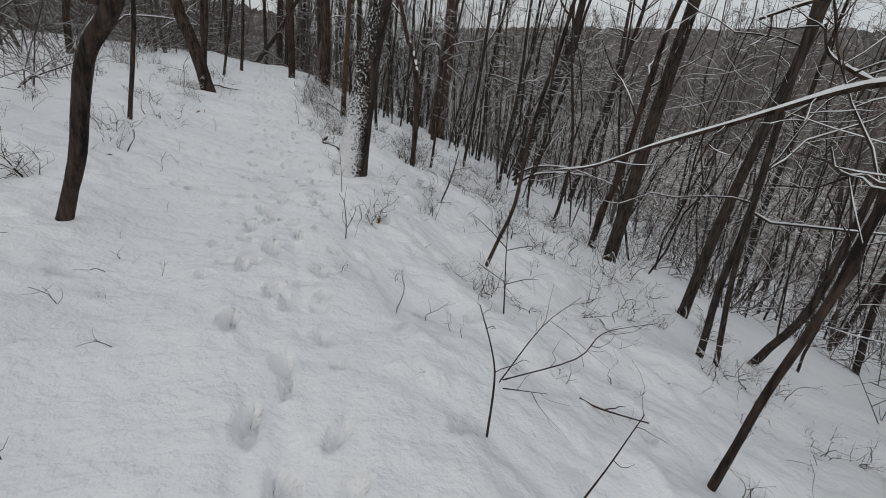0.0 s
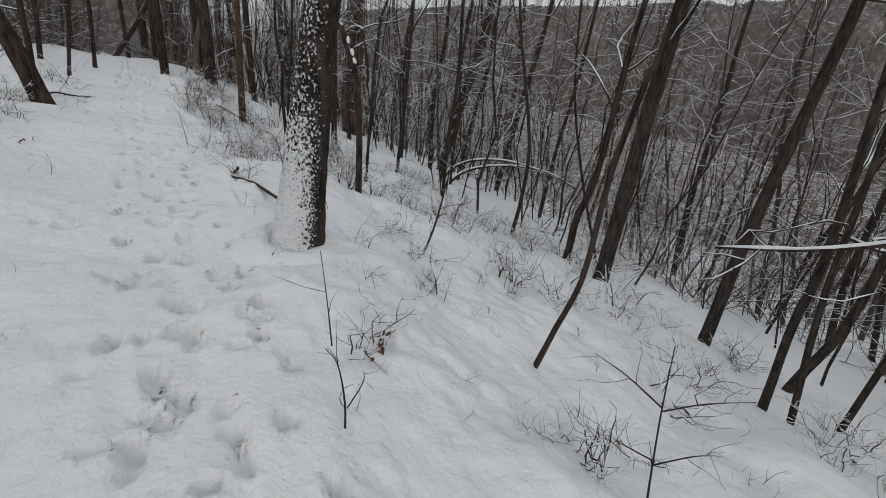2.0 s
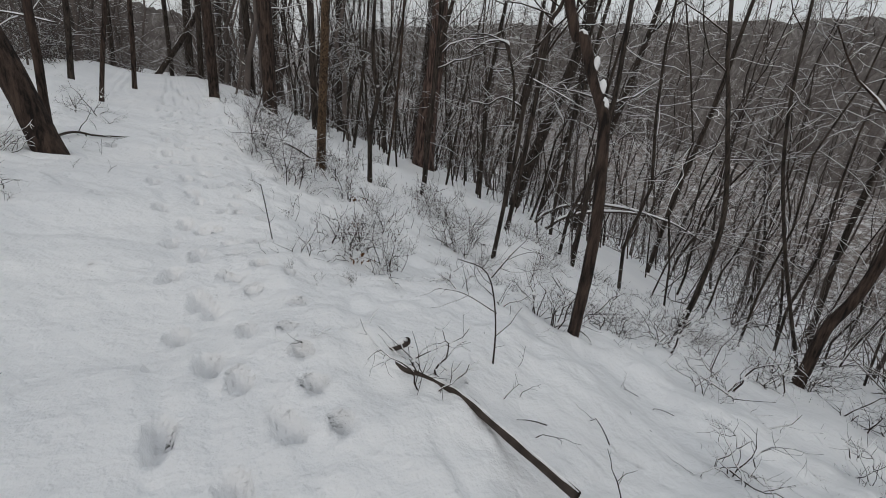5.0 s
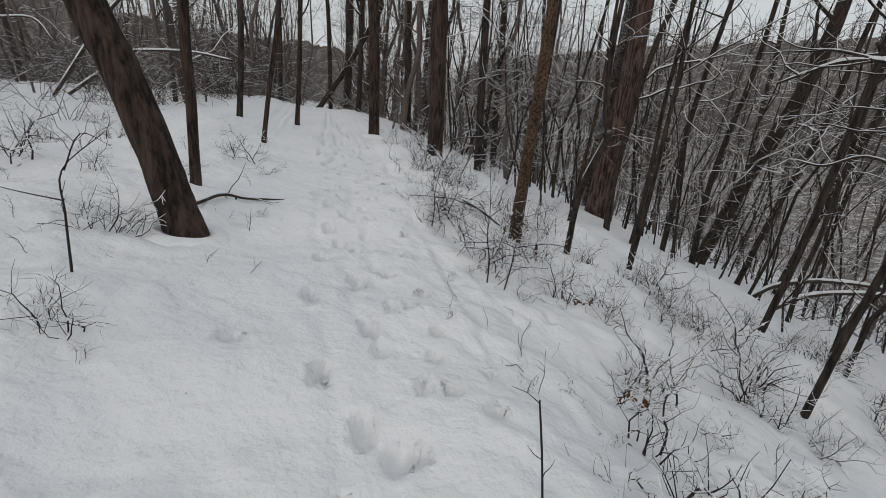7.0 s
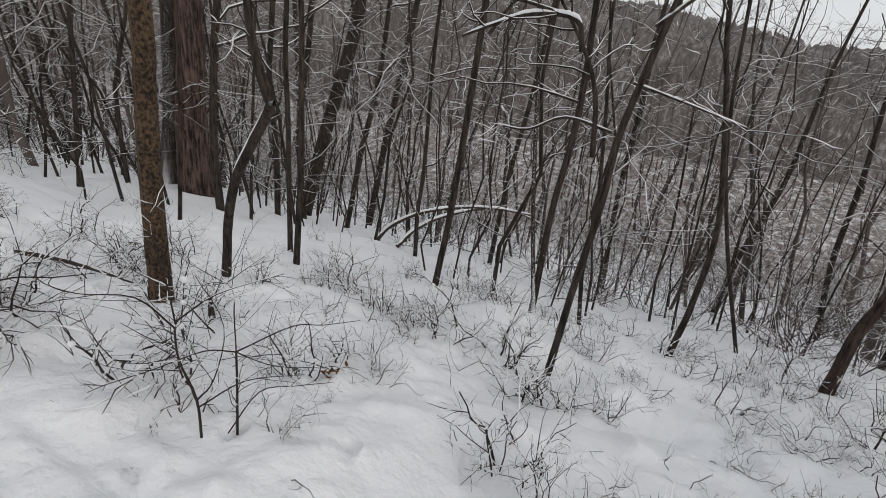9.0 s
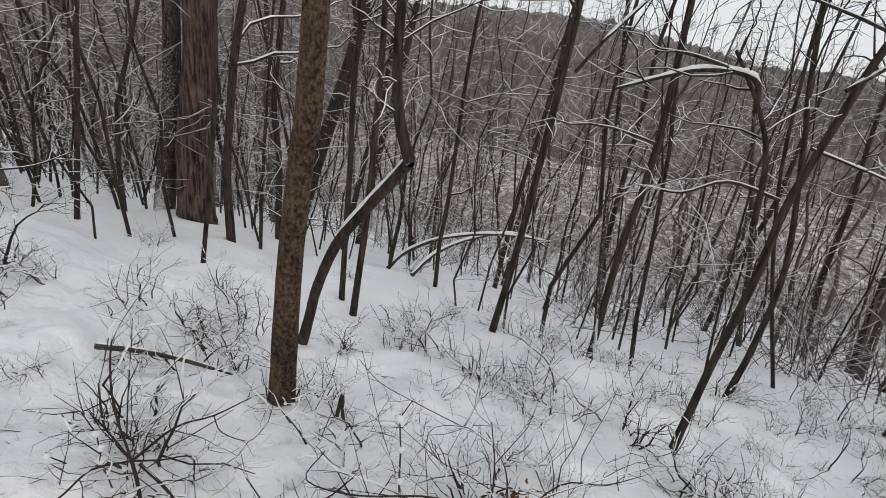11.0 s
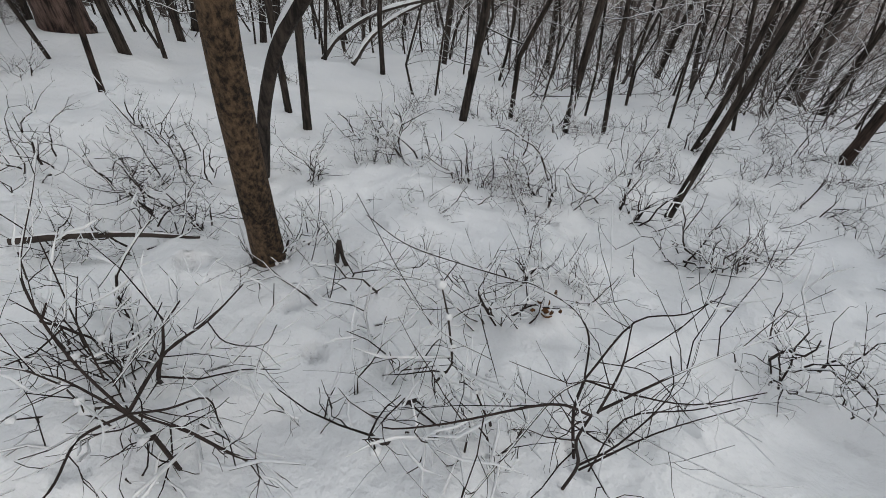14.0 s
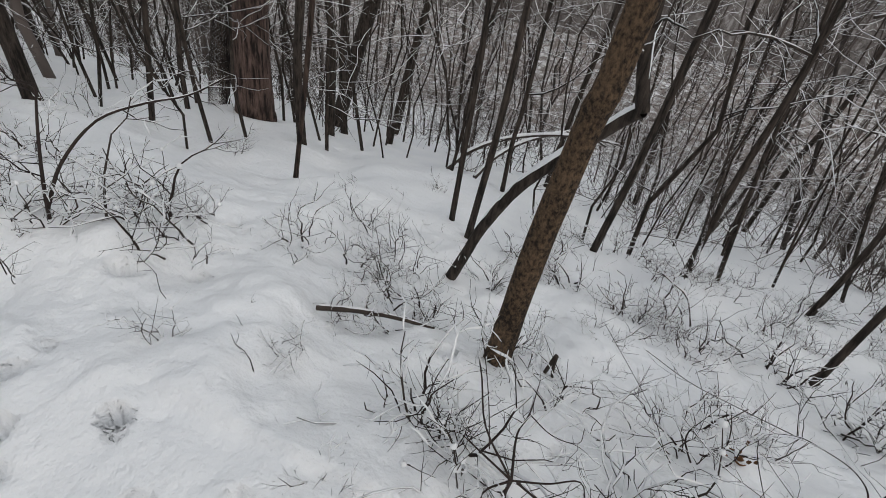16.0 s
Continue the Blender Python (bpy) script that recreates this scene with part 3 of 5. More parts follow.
trunk_tree('bare tree farther along the ridge', [(1.10, 28.16, -0.22, 0.100), (1.16, 28.15, 1.67, 0.096), (1.21, 28.13, 3.51, 0.093)], BARK_GREY, 37, (), crown=4)
trunk_tree('bare tree farther along the ridge', [(2.59, 25.69, -0.58, 0.117), (2.54, 25.71, 1.42, 0.113), (2.48, 25.72, 3.36, 0.108)], BARK_GREY, 38, (), crown=4)
trunk_tree('bare tree farther along the ridge', [(3.57, 20.52, -0.93, 0.093), (3.50, 20.54, 1.03, 0.088), (3.45, 20.55, 2.89, 0.083)], BARK_GREY, 39, (), crown=4)
trunk_tree('bare tree farther along the ridge', [(6.26, 27.10, -1.95, 0.115), (6.20, 27.11, 1.03, 0.109), (6.15, 27.13, 3.87, 0.103)], BARK_GREY, 40, (), crown=4)
trunk_tree('bare tree farther along the ridge', [(0.15, 36.47, -0.99, 0.112), (0.13, 36.47, 1.32, 0.108), (0.10, 36.48, 3.60, 0.105)], BARK_GREY, 41, (), crown=4)
trunk_tree('bare tree farther along the ridge', [(-1.91, 30.81, -0.09, 0.087), (-1.84, 30.80, 1.73, 0.084), (-1.80, 30.78, 3.52, 0.081)], BARK_GREY, 42, (), crown=4)
trunk_tree('bare tree farther along the ridge', [(2.46, 36.41, -1.47, 0.100), (2.54, 36.39, 1.17, 0.097), (2.59, 36.38, 3.75, 0.094)], BARK_GREY, 43, (), crown=4)
trunk_tree('bare tree farther along the ridge', [(7.28, 47.45, -4.28, 0.187), (7.34, 47.44, 0.14, 0.180), (7.38, 47.43, 4.43, 0.173)], BARK_GREY, 44, (), crown=4)
trunk_tree('slender bare tree on the snowy slope', [(12.39, 15.21, -4.18, 0.068), (12.48, 15.02, -1.60, 0.063), (12.61, 14.73, 0.73, 0.059)], BARK_GREY, 45, (), crown=5)
trunk_tree('slender bare tree on the snowy slope', [(6.25, 12.41, -2.01, 0.046), (6.26, 12.38, -0.47, 0.043), (6.31, 12.28, 0.90, 0.040)], BARK_GREY, 46, (), crown=5)
trunk_tree('slender bare tree on the snowy slope', [(17.56, 12.47, -6.23, 0.098), (17.49, 12.62, -2.91, 0.091), (17.52, 12.56, 0.08, 0.085)], BARK_GREY, 47, (), crown=5)
trunk_tree('slender bare tree on the snowy slope', [(17.69, 8.75, -6.09, 0.081), (17.82, 8.48, -3.67, 0.077), (18.04, 7.98, -1.40, 0.073)], BARK_GREY, 48, (), crown=5)
trunk_tree('slender bare tree on the snowy slope', [(17.24, 5.89, -5.90, 0.082), (17.03, 6.35, -3.33, 0.077), (16.99, 6.45, -0.98, 0.072)], BARK_GREY, 49, (), crown=5)
trunk_tree('slender bare tree on the snowy slope', [(15.09, 21.27, -5.17, 0.123), (15.32, 20.76, -1.58, 0.114), (15.58, 20.20, 1.67, 0.106)], BARK_GREY, 50, (), crown=5)
trunk_tree('slender bare tree on the snowy slope', [(11.60, 19.69, -3.89, 0.080), (11.76, 19.34, -1.57, 0.076), (11.94, 18.93, 0.56, 0.071)], BARK_GREY, 51, (), crown=5)
trunk_tree('slender bare tree on the snowy slope', [(28.36, 36.32, -9.19, 0.183), (28.21, 36.65, -2.52, 0.171), (28.14, 36.80, 3.71, 0.159)], BARK_GREY, 52, (), crown=5)
trunk_tree('slender bare tree on the snowy slope', [(8.74, 9.42, -2.93, 0.031), (8.40, 10.17, -0.76, 0.028), (8.20, 10.61, 1.05, 0.025)], BARK_GREY, 53, (), crown=5)
trunk_tree('slender bare tree on the snowy slope', [(8.54, 15.58, -2.73, 0.044), (8.53, 15.59, -1.74, 0.043), (8.56, 15.53, -0.80, 0.041)], BARK_GREY, 54, (), crown=5)
trunk_tree('slender bare tree on the snowy slope', [(4.53, 15.25, -1.28, 0.033), (4.54, 15.23, 0.34, 0.030), (4.55, 15.20, 1.74, 0.027)], BARK_GREY, 55, (), crown=5)
trunk_tree('slender bare tree on the snowy slope', [(10.13, 31.52, -3.55, 0.088), (10.05, 31.71, -0.40, 0.082), (9.90, 32.03, 2.75, 0.076)], BARK_GREY, 56, (), crown=5)
trunk_tree('slender bare tree on the snowy slope', [(22.22, 45.03, -7.75, 0.190), (21.79, 45.98, -2.53, 0.179), (21.40, 46.84, 2.59, 0.169)], BARK_GREY, 57, (), crown=5)
trunk_tree('slender bare tree on the snowy slope', [(4.43, 19.65, -1.24, 0.038), (4.52, 19.44, 0.38, 0.035), (4.59, 19.29, 1.88, 0.032)], BARK_GREY, 58, (), crown=5)
trunk_tree('slender bare tree on the snowy slope', [(7.06, 29.11, -2.31, 0.068), (6.93, 29.39, 0.24, 0.064), (6.99, 29.26, 2.56, 0.059)], BARK_GREY, 59, (), crown=5)
trunk_tree('slender bare tree on the snowy slope', [(5.56, 4.11, -1.89, 0.035), (5.43, 4.22, -0.73, 0.033), (5.38, 4.27, 0.27, 0.030)], BARK_GREY, 60, (), crown=5)
trunk_tree('slender bare tree on the snowy slope', [(17.42, 4.55, -6.12, 0.107), (17.00, 4.92, -2.99, 0.098), (16.90, 5.00, -0.20, 0.090)], BARK_GREY, 61, (), crown=5)
trunk_tree('slender bare tree on the snowy slope', [(5.41, 1.98, -1.78, 0.038), (5.47, 1.93, -1.27, 0.036), (5.63, 1.80, -0.81, 0.034)], BARK_GREY, 62, (), crown=5)
trunk_tree('slender bare tree on the snowy slope', [(5.60, 4.40, -1.93, 0.047), (5.53, 4.42, -0.85, 0.044), (5.56, 4.41, 0.13, 0.042)], BARK_GREY, 63, (), crown=5)
trunk_tree('slender bare tree on the snowy slope', [(12.95, 5.88, -4.38, 0.074), (12.64, 6.00, -2.57, 0.070), (12.61, 6.01, -0.91, 0.066)], BARK_GREY, 64, (), crown=5)
KEEP_CLEAR = [tuple(o.location[:2]) for o in scene.objects if o.type == "EMPTY"]

# ---- shrubs, saplings and brushwood ----
SHRUB_KINDS = {}


def shrub_kind(stems, spread, seed):
    """Crooked forking stems of uneven height, each with angular side twigs and lumps of snow caught in the forks."""
    rng = np.random.default_rng(seed)
    ob = thing("shrub", (0, 0, 0), "low bare twiggy shrub dusted with snow", "shrub", "shrubs on the snowy bank")
    snow = Shape()
    for _ in range(stems):
        wood = Shape()
        a, t = rng.uniform(0, 6.283), 1.35 * spread * rng.random() ** 0.6
        q, qr = branch(rng, (rng.normal(0, 0.06), rng.normal(0, 0.06), -0.06), (math.cos(a) * t, math.sin(a) * t, 1), 0.4 * rng.uniform(0.4, 1.25), 0.0047 * rng.uniform(0.7, 1.35), 7, 0.36, 0.02, 0.3)
        wood.tube(q, qr, 4)
        snow_on(snow, q, qr, 1.0, 0.0035, rng, 0.8)
        twigs(rng, wood, snow, q, qr, 4, 0.17, 0.0026, 2, 0.95, 0.2, 0.003, 3, 0.6)
        for p in q[3:]:
            if rng.random() < 0.22:
                w = rng.uniform(0.006, 0.013)
                snow.tube(p + np.outer((-0.6, 0.2, 0.9), (0, 0, w)), (w * 0.6, w, w * 0.25), 5)
        part("stem", wood, TWIG if rng.random() < 0.7 else BRUSH, ob)
    tagged(part("snow", snow, SNOW, ob, "thin snow on the twigs"), kind="stuff")
    return ob


def shrub(place, size, stems=9, spread=0.6, seed=1):
    """A shrub of that height, of a kind near to the given number of stems and spread."""
    key = (min((2, 4, 6, 8, 11), key=lambda k: abs(k - stems)), 0.5 if spread < 0.66 else 0.9, seed % 2)
    m = Matrix.Translation((*place, height(*place))) @ pose(0, 0, 0, 0, 0, seed * 77.7) @ Matrix.Scale(size / 0.4, 4)
    if key not in SHRUB_KINDS:
        SHRUB_KINDS[key] = ob = shrub_kind(*key[:2], seed)
    else:
        ob = copy_thing(SHRUB_KINDS[key], m)
    ob.matrix_world = m
    return ob


def scatter(count, xs, ys, sizes, stems, seed):
    """More shrubs, strewn over a stretch of the bank."""
    rng = np.random.default_rng(seed)
    for k in range(count):
        x, y = rng.uniform(*xs), rng.uniform(*ys)
        shrub((x, y), rng.uniform(*sizes), int(rng.integers(stems[0], stems[1] + 1)), 0.5 if k % 2 else 0.9, seed * 3 + k)


def sapling(label, points, seed=1, rod=0.012, count=8, length=0.6, mat=None, name="sapling", boughs=(), snow=True, depth=2):
    """points: (x, y, z, r) along the leader; boughs: lists of such points."""
    rng = np.random.default_rng(seed)
    base = np.array(points[0][:3])
    ob = thing(name, base, label, "sapling")
    for k, pts in enumerate((points, *boughs)):
        q = np.asarray(pts, float).copy()
        q[:, :3] -= base
        if k == 0:
            q[0, 2] -= 0.06
        s = smooth(q, 4)
        s[:, 3] = np.maximum(s[:, 3], 0.0015)
        wood, sn = Shape(), Shape()
        wood.tube(s[:, :3], s[:, 3], 6)
        if k % 3 == 1:
            snow_on(sn, s[:, :3], s[:, 3], 0.5, 0.002, rng, 0.6)
        twigs(rng, wood, sn if k % 2 else None, s[:, :3], s[:, 3], count, length, max(s[0, 3] * 0.45, 0.0018), depth, 0.9, 0.2, 0.0018)
        p = part("leader" if k == 0 else "bough", wood, mat or TWIG, ob)
        if snow and sn.n:
            tagged(part("snow", sn, SNOW, p, "thin ridge of snow"), kind="stuff")
    return ob


def fallen(label, points, seed=1, mat=None, snow=0.9, name="fallen_branch", twig=3):
    rng = np.random.default_rng(seed)
    base = np.array(points[0][:3])
    ob = thing(name, base, label, "fallen branch")
    q = np.asarray(points, float).copy()
    q[:, :3] -= base
    s = smooth(q, 5)
    wood, sn = Shape(), Shape()
    wood.tube(s[:, :3], s[:, 3], 8, rough=0.08, rng=rng)
    snow_on(sn, s[:, :3], s[:, 3], snow, 0.008, rng, 0.9)
    if twig:
        twigs(rng, wood, sn, s[:, :3], s[:, 3], twig, 0.3, 0.006, 1)
    part("wood", wood, mat or BRUSH, ob)
    if sn.n:
        tagged(part("snow", sn, SNOW, ob, "white snow lying along the top"), kind="stuff")
    return ob


shrub((1.06, 4.84), 0.43, 12, 0.90, 40)
shrub((1.65, 4.07), 0.29, 9, 0.90, 41)
shrub((1.86, 3.90), 0.36, 11, 0.90, 42)
shrub((0.99, 3.63), 0.17, 5, 1.10, 43)
shrub((0.55, 3.60), 0.18, 5, 0.80, 44)
shrub((4.68, 5.75), 0.41, 8, 0.80, 45)
shrub((1.82, 5.49), 0.35, 9, 0.90, 46)
shrub((1.30, 5.56), 0.28, 9, 0.80, 47)
shrub((0.96, 8.04), 0.40, 6, 0.50, 48)
shrub((2.45, 7.33), 0.38, 8, 0.80, 49)
shrub((2.16, 5.27), 0.27, 5, 0.80, 50)
shrub((1.43, 4.48), 0.20, 3, 0.70, 51)
shrub((3.87, 6.04), 0.58, 8, 0.80, 52)
shrub((2.81, 3.47), 0.26, 5, 0.70, 53)
shrub((6.18, 3.63), 0.53, 6, 0.60, 54)
shrub((5.51, 2.33), 0.45, 7, 0.70, 55)
shrub((4.01, 2.59), 0.28, 5, 0.70, 56)
shrub((-1.80, 5.10), 0.52, 8, 0.50, 61)
shrub((-1.46, 8.64), 0.55, 5, 0.40, 62)
shrub((0.86, 2.38), 0.17, 3, 0.60, 63)
shrub((2.05, 6.17), 0.42, 9, 0.80, 65)
shrub((-0.84, 3.23), 0.12, 2, 0.50, 66)
shrub((-1.16, 7.82), 0.29, 3, 0.40, 67)
shrub((1.92, 2.63), 0.22, 5, 0.70, 68)
shrub((2.72, 1.71), 0.29, 5, 0.70, 69)
shrub((2.53, 2.72), 0.25, 4, 0.60, 70)
shrub((1.33, 9.46), 0.50, 12, 0.60, 71)
shrub((0.82, 9.81), 0.34, 7, 0.60, 72)
shrub((1.78, 9.01), 0.49, 8, 0.80, 73)
shrub((2.28, 8.88), 0.56, 10, 0.90, 74)
shrub((-1.56, 12.74), 0.50, 10, 0.60, 75)
shrub((-2.90, 14.40), 0.72, 9, 0.50, 76)
shrub((0.54, 8.46), 0.26, 3, 0.30, 77)
shrub((0.74, 6.24), 0.16, 5, 0.60, 78)
shrub((2.15, 6.95), 0.26, 8, 0.90, 79)
shrub((1.95, 5.78), 0.21, 10, 0.90, 81)
shrub((1.52, 6.16), 0.27, 6, 0.60, 82)
shrub((2.68, 6.01), 0.23, 5, 0.80, 83)
shrub((2.16, 11.49), 0.56, 9, 0.70, 84)
shrub((3.11, 11.63), 0.69, 10, 0.80, 85)
shrub((-1.23, 9.37), 0.19, 2, 0.40, 86)
shrub((4.46, 6.09), 0.40, 6, 0.80, 87)
shrub((1.15, 10.20), 0.55, 9, 0.50, 88)
shrub((1.30, 9.93), 0.53, 12, 0.50, 89)
shrub((1.55, 10.71), 0.48, 9, 0.60, 90)
shrub((0.65, 9.54), 0.12, 6, 0.90, 91)
shrub((0.78, 9.31), 0.13, 4, 0.80, 92)
shrub((1.02, 9.33), 0.14, 9, 0.60, 93)
shrub((1.84, 9.28), 0.23, 10, 0.90, 94)
shrub((3.20, 10.25), 0.28, 8, 0.80, 95)
shrub((3.77, 12.12), 0.67, 14, 0.70, 96)
shrub((3.33, 11.11), 0.39, 10, 0.90, 97)
shrub((3.90, 13.82), 0.74, 12, 0.60, 98)
shrub((2.12, 12.94), 0.57, 12, 0.60, 99)
shrub((1.43, 13.26), 0.74, 10, 0.50, 100)
shrub((1.12, 13.99), 0.72, 10, 0.50, 101)
shrub((2.36, 10.54), 0.22, 6, 0.80, 102)
shrub((0.63, 11.71), 0.21, 3, 0.30, 103)
shrub((0.94, 11.03), 0.19, 5, 0.70, 104)
shrub((1.49, 9.68), 0.15, 6, 0.70, 105)
shrub((2.42, 12.81), 0.51, 8, 0.60, 106)
shrub((3.87, 9.69), 0.37, 8, 0.80, 107)
shrub((6.23, 12.11), 0.50, 7, 0.80, 108)
shrub((-1.36, 11.40), 0.41, 10, 0.60, 109)
shrub((-3.50, 16.03), 0.52, 8, 0.60, 110)
shrub((-1.16, 11.19), 0.14, 4, 0.80, 111)
shrub((-0.80, 11.01), 0.09, 4, 0.80, 112)
shrub((1.69, 11.19), 0.37, 10, 0.70, 115)
shrub((1.35, 12.84), 0.44, 8, 0.60, 118)
shrub((4.28, 14.21), 0.59, 12, 0.80, 122)
shrub((1.64, 10.24), 0.14, 6, 0.80, 124)
shrub((1.27, 11.05), 0.24, 4, 0.50, 125)
shrub((-1.22, 16.20), 0.59, 7, 0.60, 126)
shrub((-0.86, 15.69), 0.42, 5, 0.50, 127)
shrub((2.37, 12.49), 0.38, 10, 1.00, 129)
shrub((3.50, 13.32), 0.55, 12, 0.70, 130)
shrub((3.54, 12.88), 0.54, 10, 0.70, 131)
shrub((2.98, 13.47), 0.41, 9, 0.80, 132)
shrub((1.45, 12.39), 0.25, 8, 0.60, 133)
shrub((3.16, 12.76), 0.40, 8, 0.90, 134)
shrub((3.16, 11.37), 0.46, 11, 0.90, 135)
shrub((3.72, 10.17), 0.31, 10, 1.00, 137)
shrub((4.32, 12.00), 0.43, 9, 0.90, 138)
shrub((2.15, 16.32), 0.43, 8, 0.60, 139)
shrub((2.23, 14.83), 0.42, 12, 0.80, 140)
shrub((1.81, 14.94), 0.31, 8, 0.70, 141)
shrub((3.29, 14.44), 0.42, 10, 0.70, 142)
shrub((1.90, 12.43), 0.18, 5, 0.60, 143)
shrub((1.93, 11.37), 0.33, 7, 0.70, 144)
shrub((2.21, 10.96), 0.24, 9, 1.00, 145)
shrub((6.16, 13.19), 0.70, 9, 0.70, 146)
shrub((7.79, 11.16), 0.61, 7, 0.80, 147)
shrub((3.17, 15.67), 0.47, 6, 0.50, 148)
shrub((3.10, 15.24), 0.37, 7, 0.60, 149)
shrub((3.71, 14.15), 0.43, 12, 0.80, 151)
shrub((3.71, 13.08), 0.51, 12, 0.60, 153)
shrub((3.60, 12.59), 0.58, 12, 0.70, 154)
shrub((4.60, 18.41), 0.44, 9, 0.70, 156)
shrub((1.29, 14.91), 0.25, 14, 0.50, 160)
shrub((2.54, 13.43), 0.27, 7, 0.90, 161)
shrub((4.16, 11.12), 0.44, 8, 0.80, 163)
shrub((3.99, 10.86), 0.37, 8, 0.90, 164)
shrub((4.00, 10.19), 0.41, 9, 0.90, 165)
shrub((6.12, 13.44), 0.59, 6, 0.60, 167)
shrub((5.03, 11.70), 0.47, 8, 0.80, 168)
shrub((1.35, 16.96), 0.54, 7, 0.60, 169)
shrub((1.82, 16.50), 0.81, 6, 0.50, 170)
shrub((0.96, 16.31), 0.29, 5, 0.80, 171)
shrub((1.46, 16.13), 0.15, 3, 0.40, 172)
shrub((1.02, 15.39), 0.29, 6, 0.70, 173)
shrub((2.73, 15.12), 0.49, 7, 0.50, 177)
shrub((0.87, 14.87), 0.13, 4, 0.70, 178)
shrub((2.06, 13.23), 0.35, 3, 0.60, 182)
shrub((4.59, 11.40), 0.52, 10, 0.90, 185)
shrub((0.78, 14.36), 0.23, 8, 0.90, 186)
shrub((5.28, 10.45), 0.45, 8, 0.90, 187)
shrub((1.92, 17.02), 0.26, 7, 0.60, 188)

sapling('bare forked sapling with thin spreading twigs', [(1.04, 2.01, -0.18, 0.0063), (1.03, 2.02, 0.10, 0.0049), (0.99, 2.03, 0.28, 0.0035), (0.91, 2.06, 0.50, 0.0021)], 157, count=4, length=0.3, depth=1, snow=False, boughs=[[(1.05, 2.01, 0.10, 0.0035), (1.18, 1.96, 0.42, 0.0021), (1.31, 1.91, 0.59, 0.0007)], [(1.06, 2.00, 0.12, 0.0035), (1.35, 1.89, 0.28, 0.0028), (1.44, 1.86, 0.43, 0.0021), (1.64, 1.78, 0.51, 0.0007)], [(1.07, 2.00, 0.07, 0.0035), (1.17, 1.96, 0.07, 0.0021), (1.27, 1.92, 0.07, 0.0007)]])
sapling('long thin bare shoot', [(1.40, 1.66, -0.30, 0.006), (1.46, 1.63, -0.12, 0.004), (1.51, 1.62, 0.05, 0.003), (1.53, 1.60, 0.18, 0.002)], 158, count=3, length=0.3, depth=1)
sapling('bare forked sapling with thin twigs', [(1.94, 3.58, -0.49, 0.007), (1.91, 3.61, -0.22, 0.005), (1.88, 3.63, 0.07, 0.004), (1.86, 3.65, 0.39, 0.002)], 159, count=3, length=0.2, depth=1, snow=False, boughs=[[(1.91, 3.60, -0.25, 0.004), (2.03, 3.50, -0.16, 0.003), (2.11, 3.43, -0.13, 0.001)], [(1.88, 3.63, 0.05, 0.004), (2.01, 3.52, 0.13, 0.003), (2.15, 3.40, 0.18, 0.001)], [(1.88, 3.63, 0.07, 0.004), (1.75, 3.75, 0.20, 0.003), (1.63, 3.85, 0.29, 0.001)], [(1.91, 3.60, -0.23, 0.004), (1.83, 3.68, -0.19, 0.003), (1.73, 3.76, -0.13, 0.001)]])
sapling('small crooked bare sapling in snow', [(0.67, 4.27, -0.09, 0.0055), (0.67, 4.27, 0.05, 0.0044), (0.65, 4.30, 0.23, 0.0028), (0.61, 4.33, 0.30, 0.0017)], 160, count=2, length=0.2, depth=1, boughs=[[(0.68, 4.27, 0.02, 0.0033), (0.73, 4.23, 0.16, 0.0022), (0.73, 4.22, 0.23, 0.0011)], [(0.63, 4.31, 0.32, 0.0033), (0.62, 4.33, 0.51, 0.0022), (0.60, 4.34, 0.72, 0.0011)]])
sapling('bare sapling with angular twigs', [(1.43, 8.18, -0.16, 0.0056), (1.41, 8.19, 0.10, 0.0040), (1.34, 8.22, 0.37, 0.0032), (1.20, 8.29, 0.44, 0.0016)], 161, count=3, length=0.2, depth=1, boughs=[[(1.41, 8.19, 0.15, 0.0032), (1.25, 8.27, 0.25, 0.0024), (1.13, 8.33, 0.27, 0.0008)], [(1.36, 8.21, 0.35, 0.0032), (1.43, 8.18, 0.47, 0.0024), (1.49, 8.15, 0.56, 0.0008)]])
sapling('thin bare leaning stem', [(2.35, 6.57, -0.47, 0.012), (2.43, 6.53, -0.23, 0.010), (2.47, 6.50, 0.01, 0.008), (2.51, 6.49, 0.27, 0.006)], 162, count=4, length=0.3, depth=1)
sapling('bare sapling by the path', [(-1.55, 12.05, 0.11, 0.008), (-1.51, 12.03, 0.45, 0.006), (-1.48, 12.02, 0.69, 0.004), (-1.22, 11.95, 0.91, 0.002)], 163, count=3, length=0.25, depth=1, boughs=[[(-1.51, 12.03, 0.52, 0.005), (-1.79, 12.11, 0.56, 0.003), (-2.10, 12.19, 0.63, 0.001)], [(-1.47, 12.02, 0.69, 0.005), (-1.35, 11.99, 0.89, 0.003), (-1.20, 11.95, 0.84, 0.001)]])
sapling('dead weed stalk beside the path', [(0.65, 10.23, -0.12, 0.005), (0.62, 10.24, 0.05, 0.004), (0.60, 10.25, 0.19, 0.004), (0.58, 10.26, 0.32, 0.003)], 164, count=3, length=0.12, depth=1)
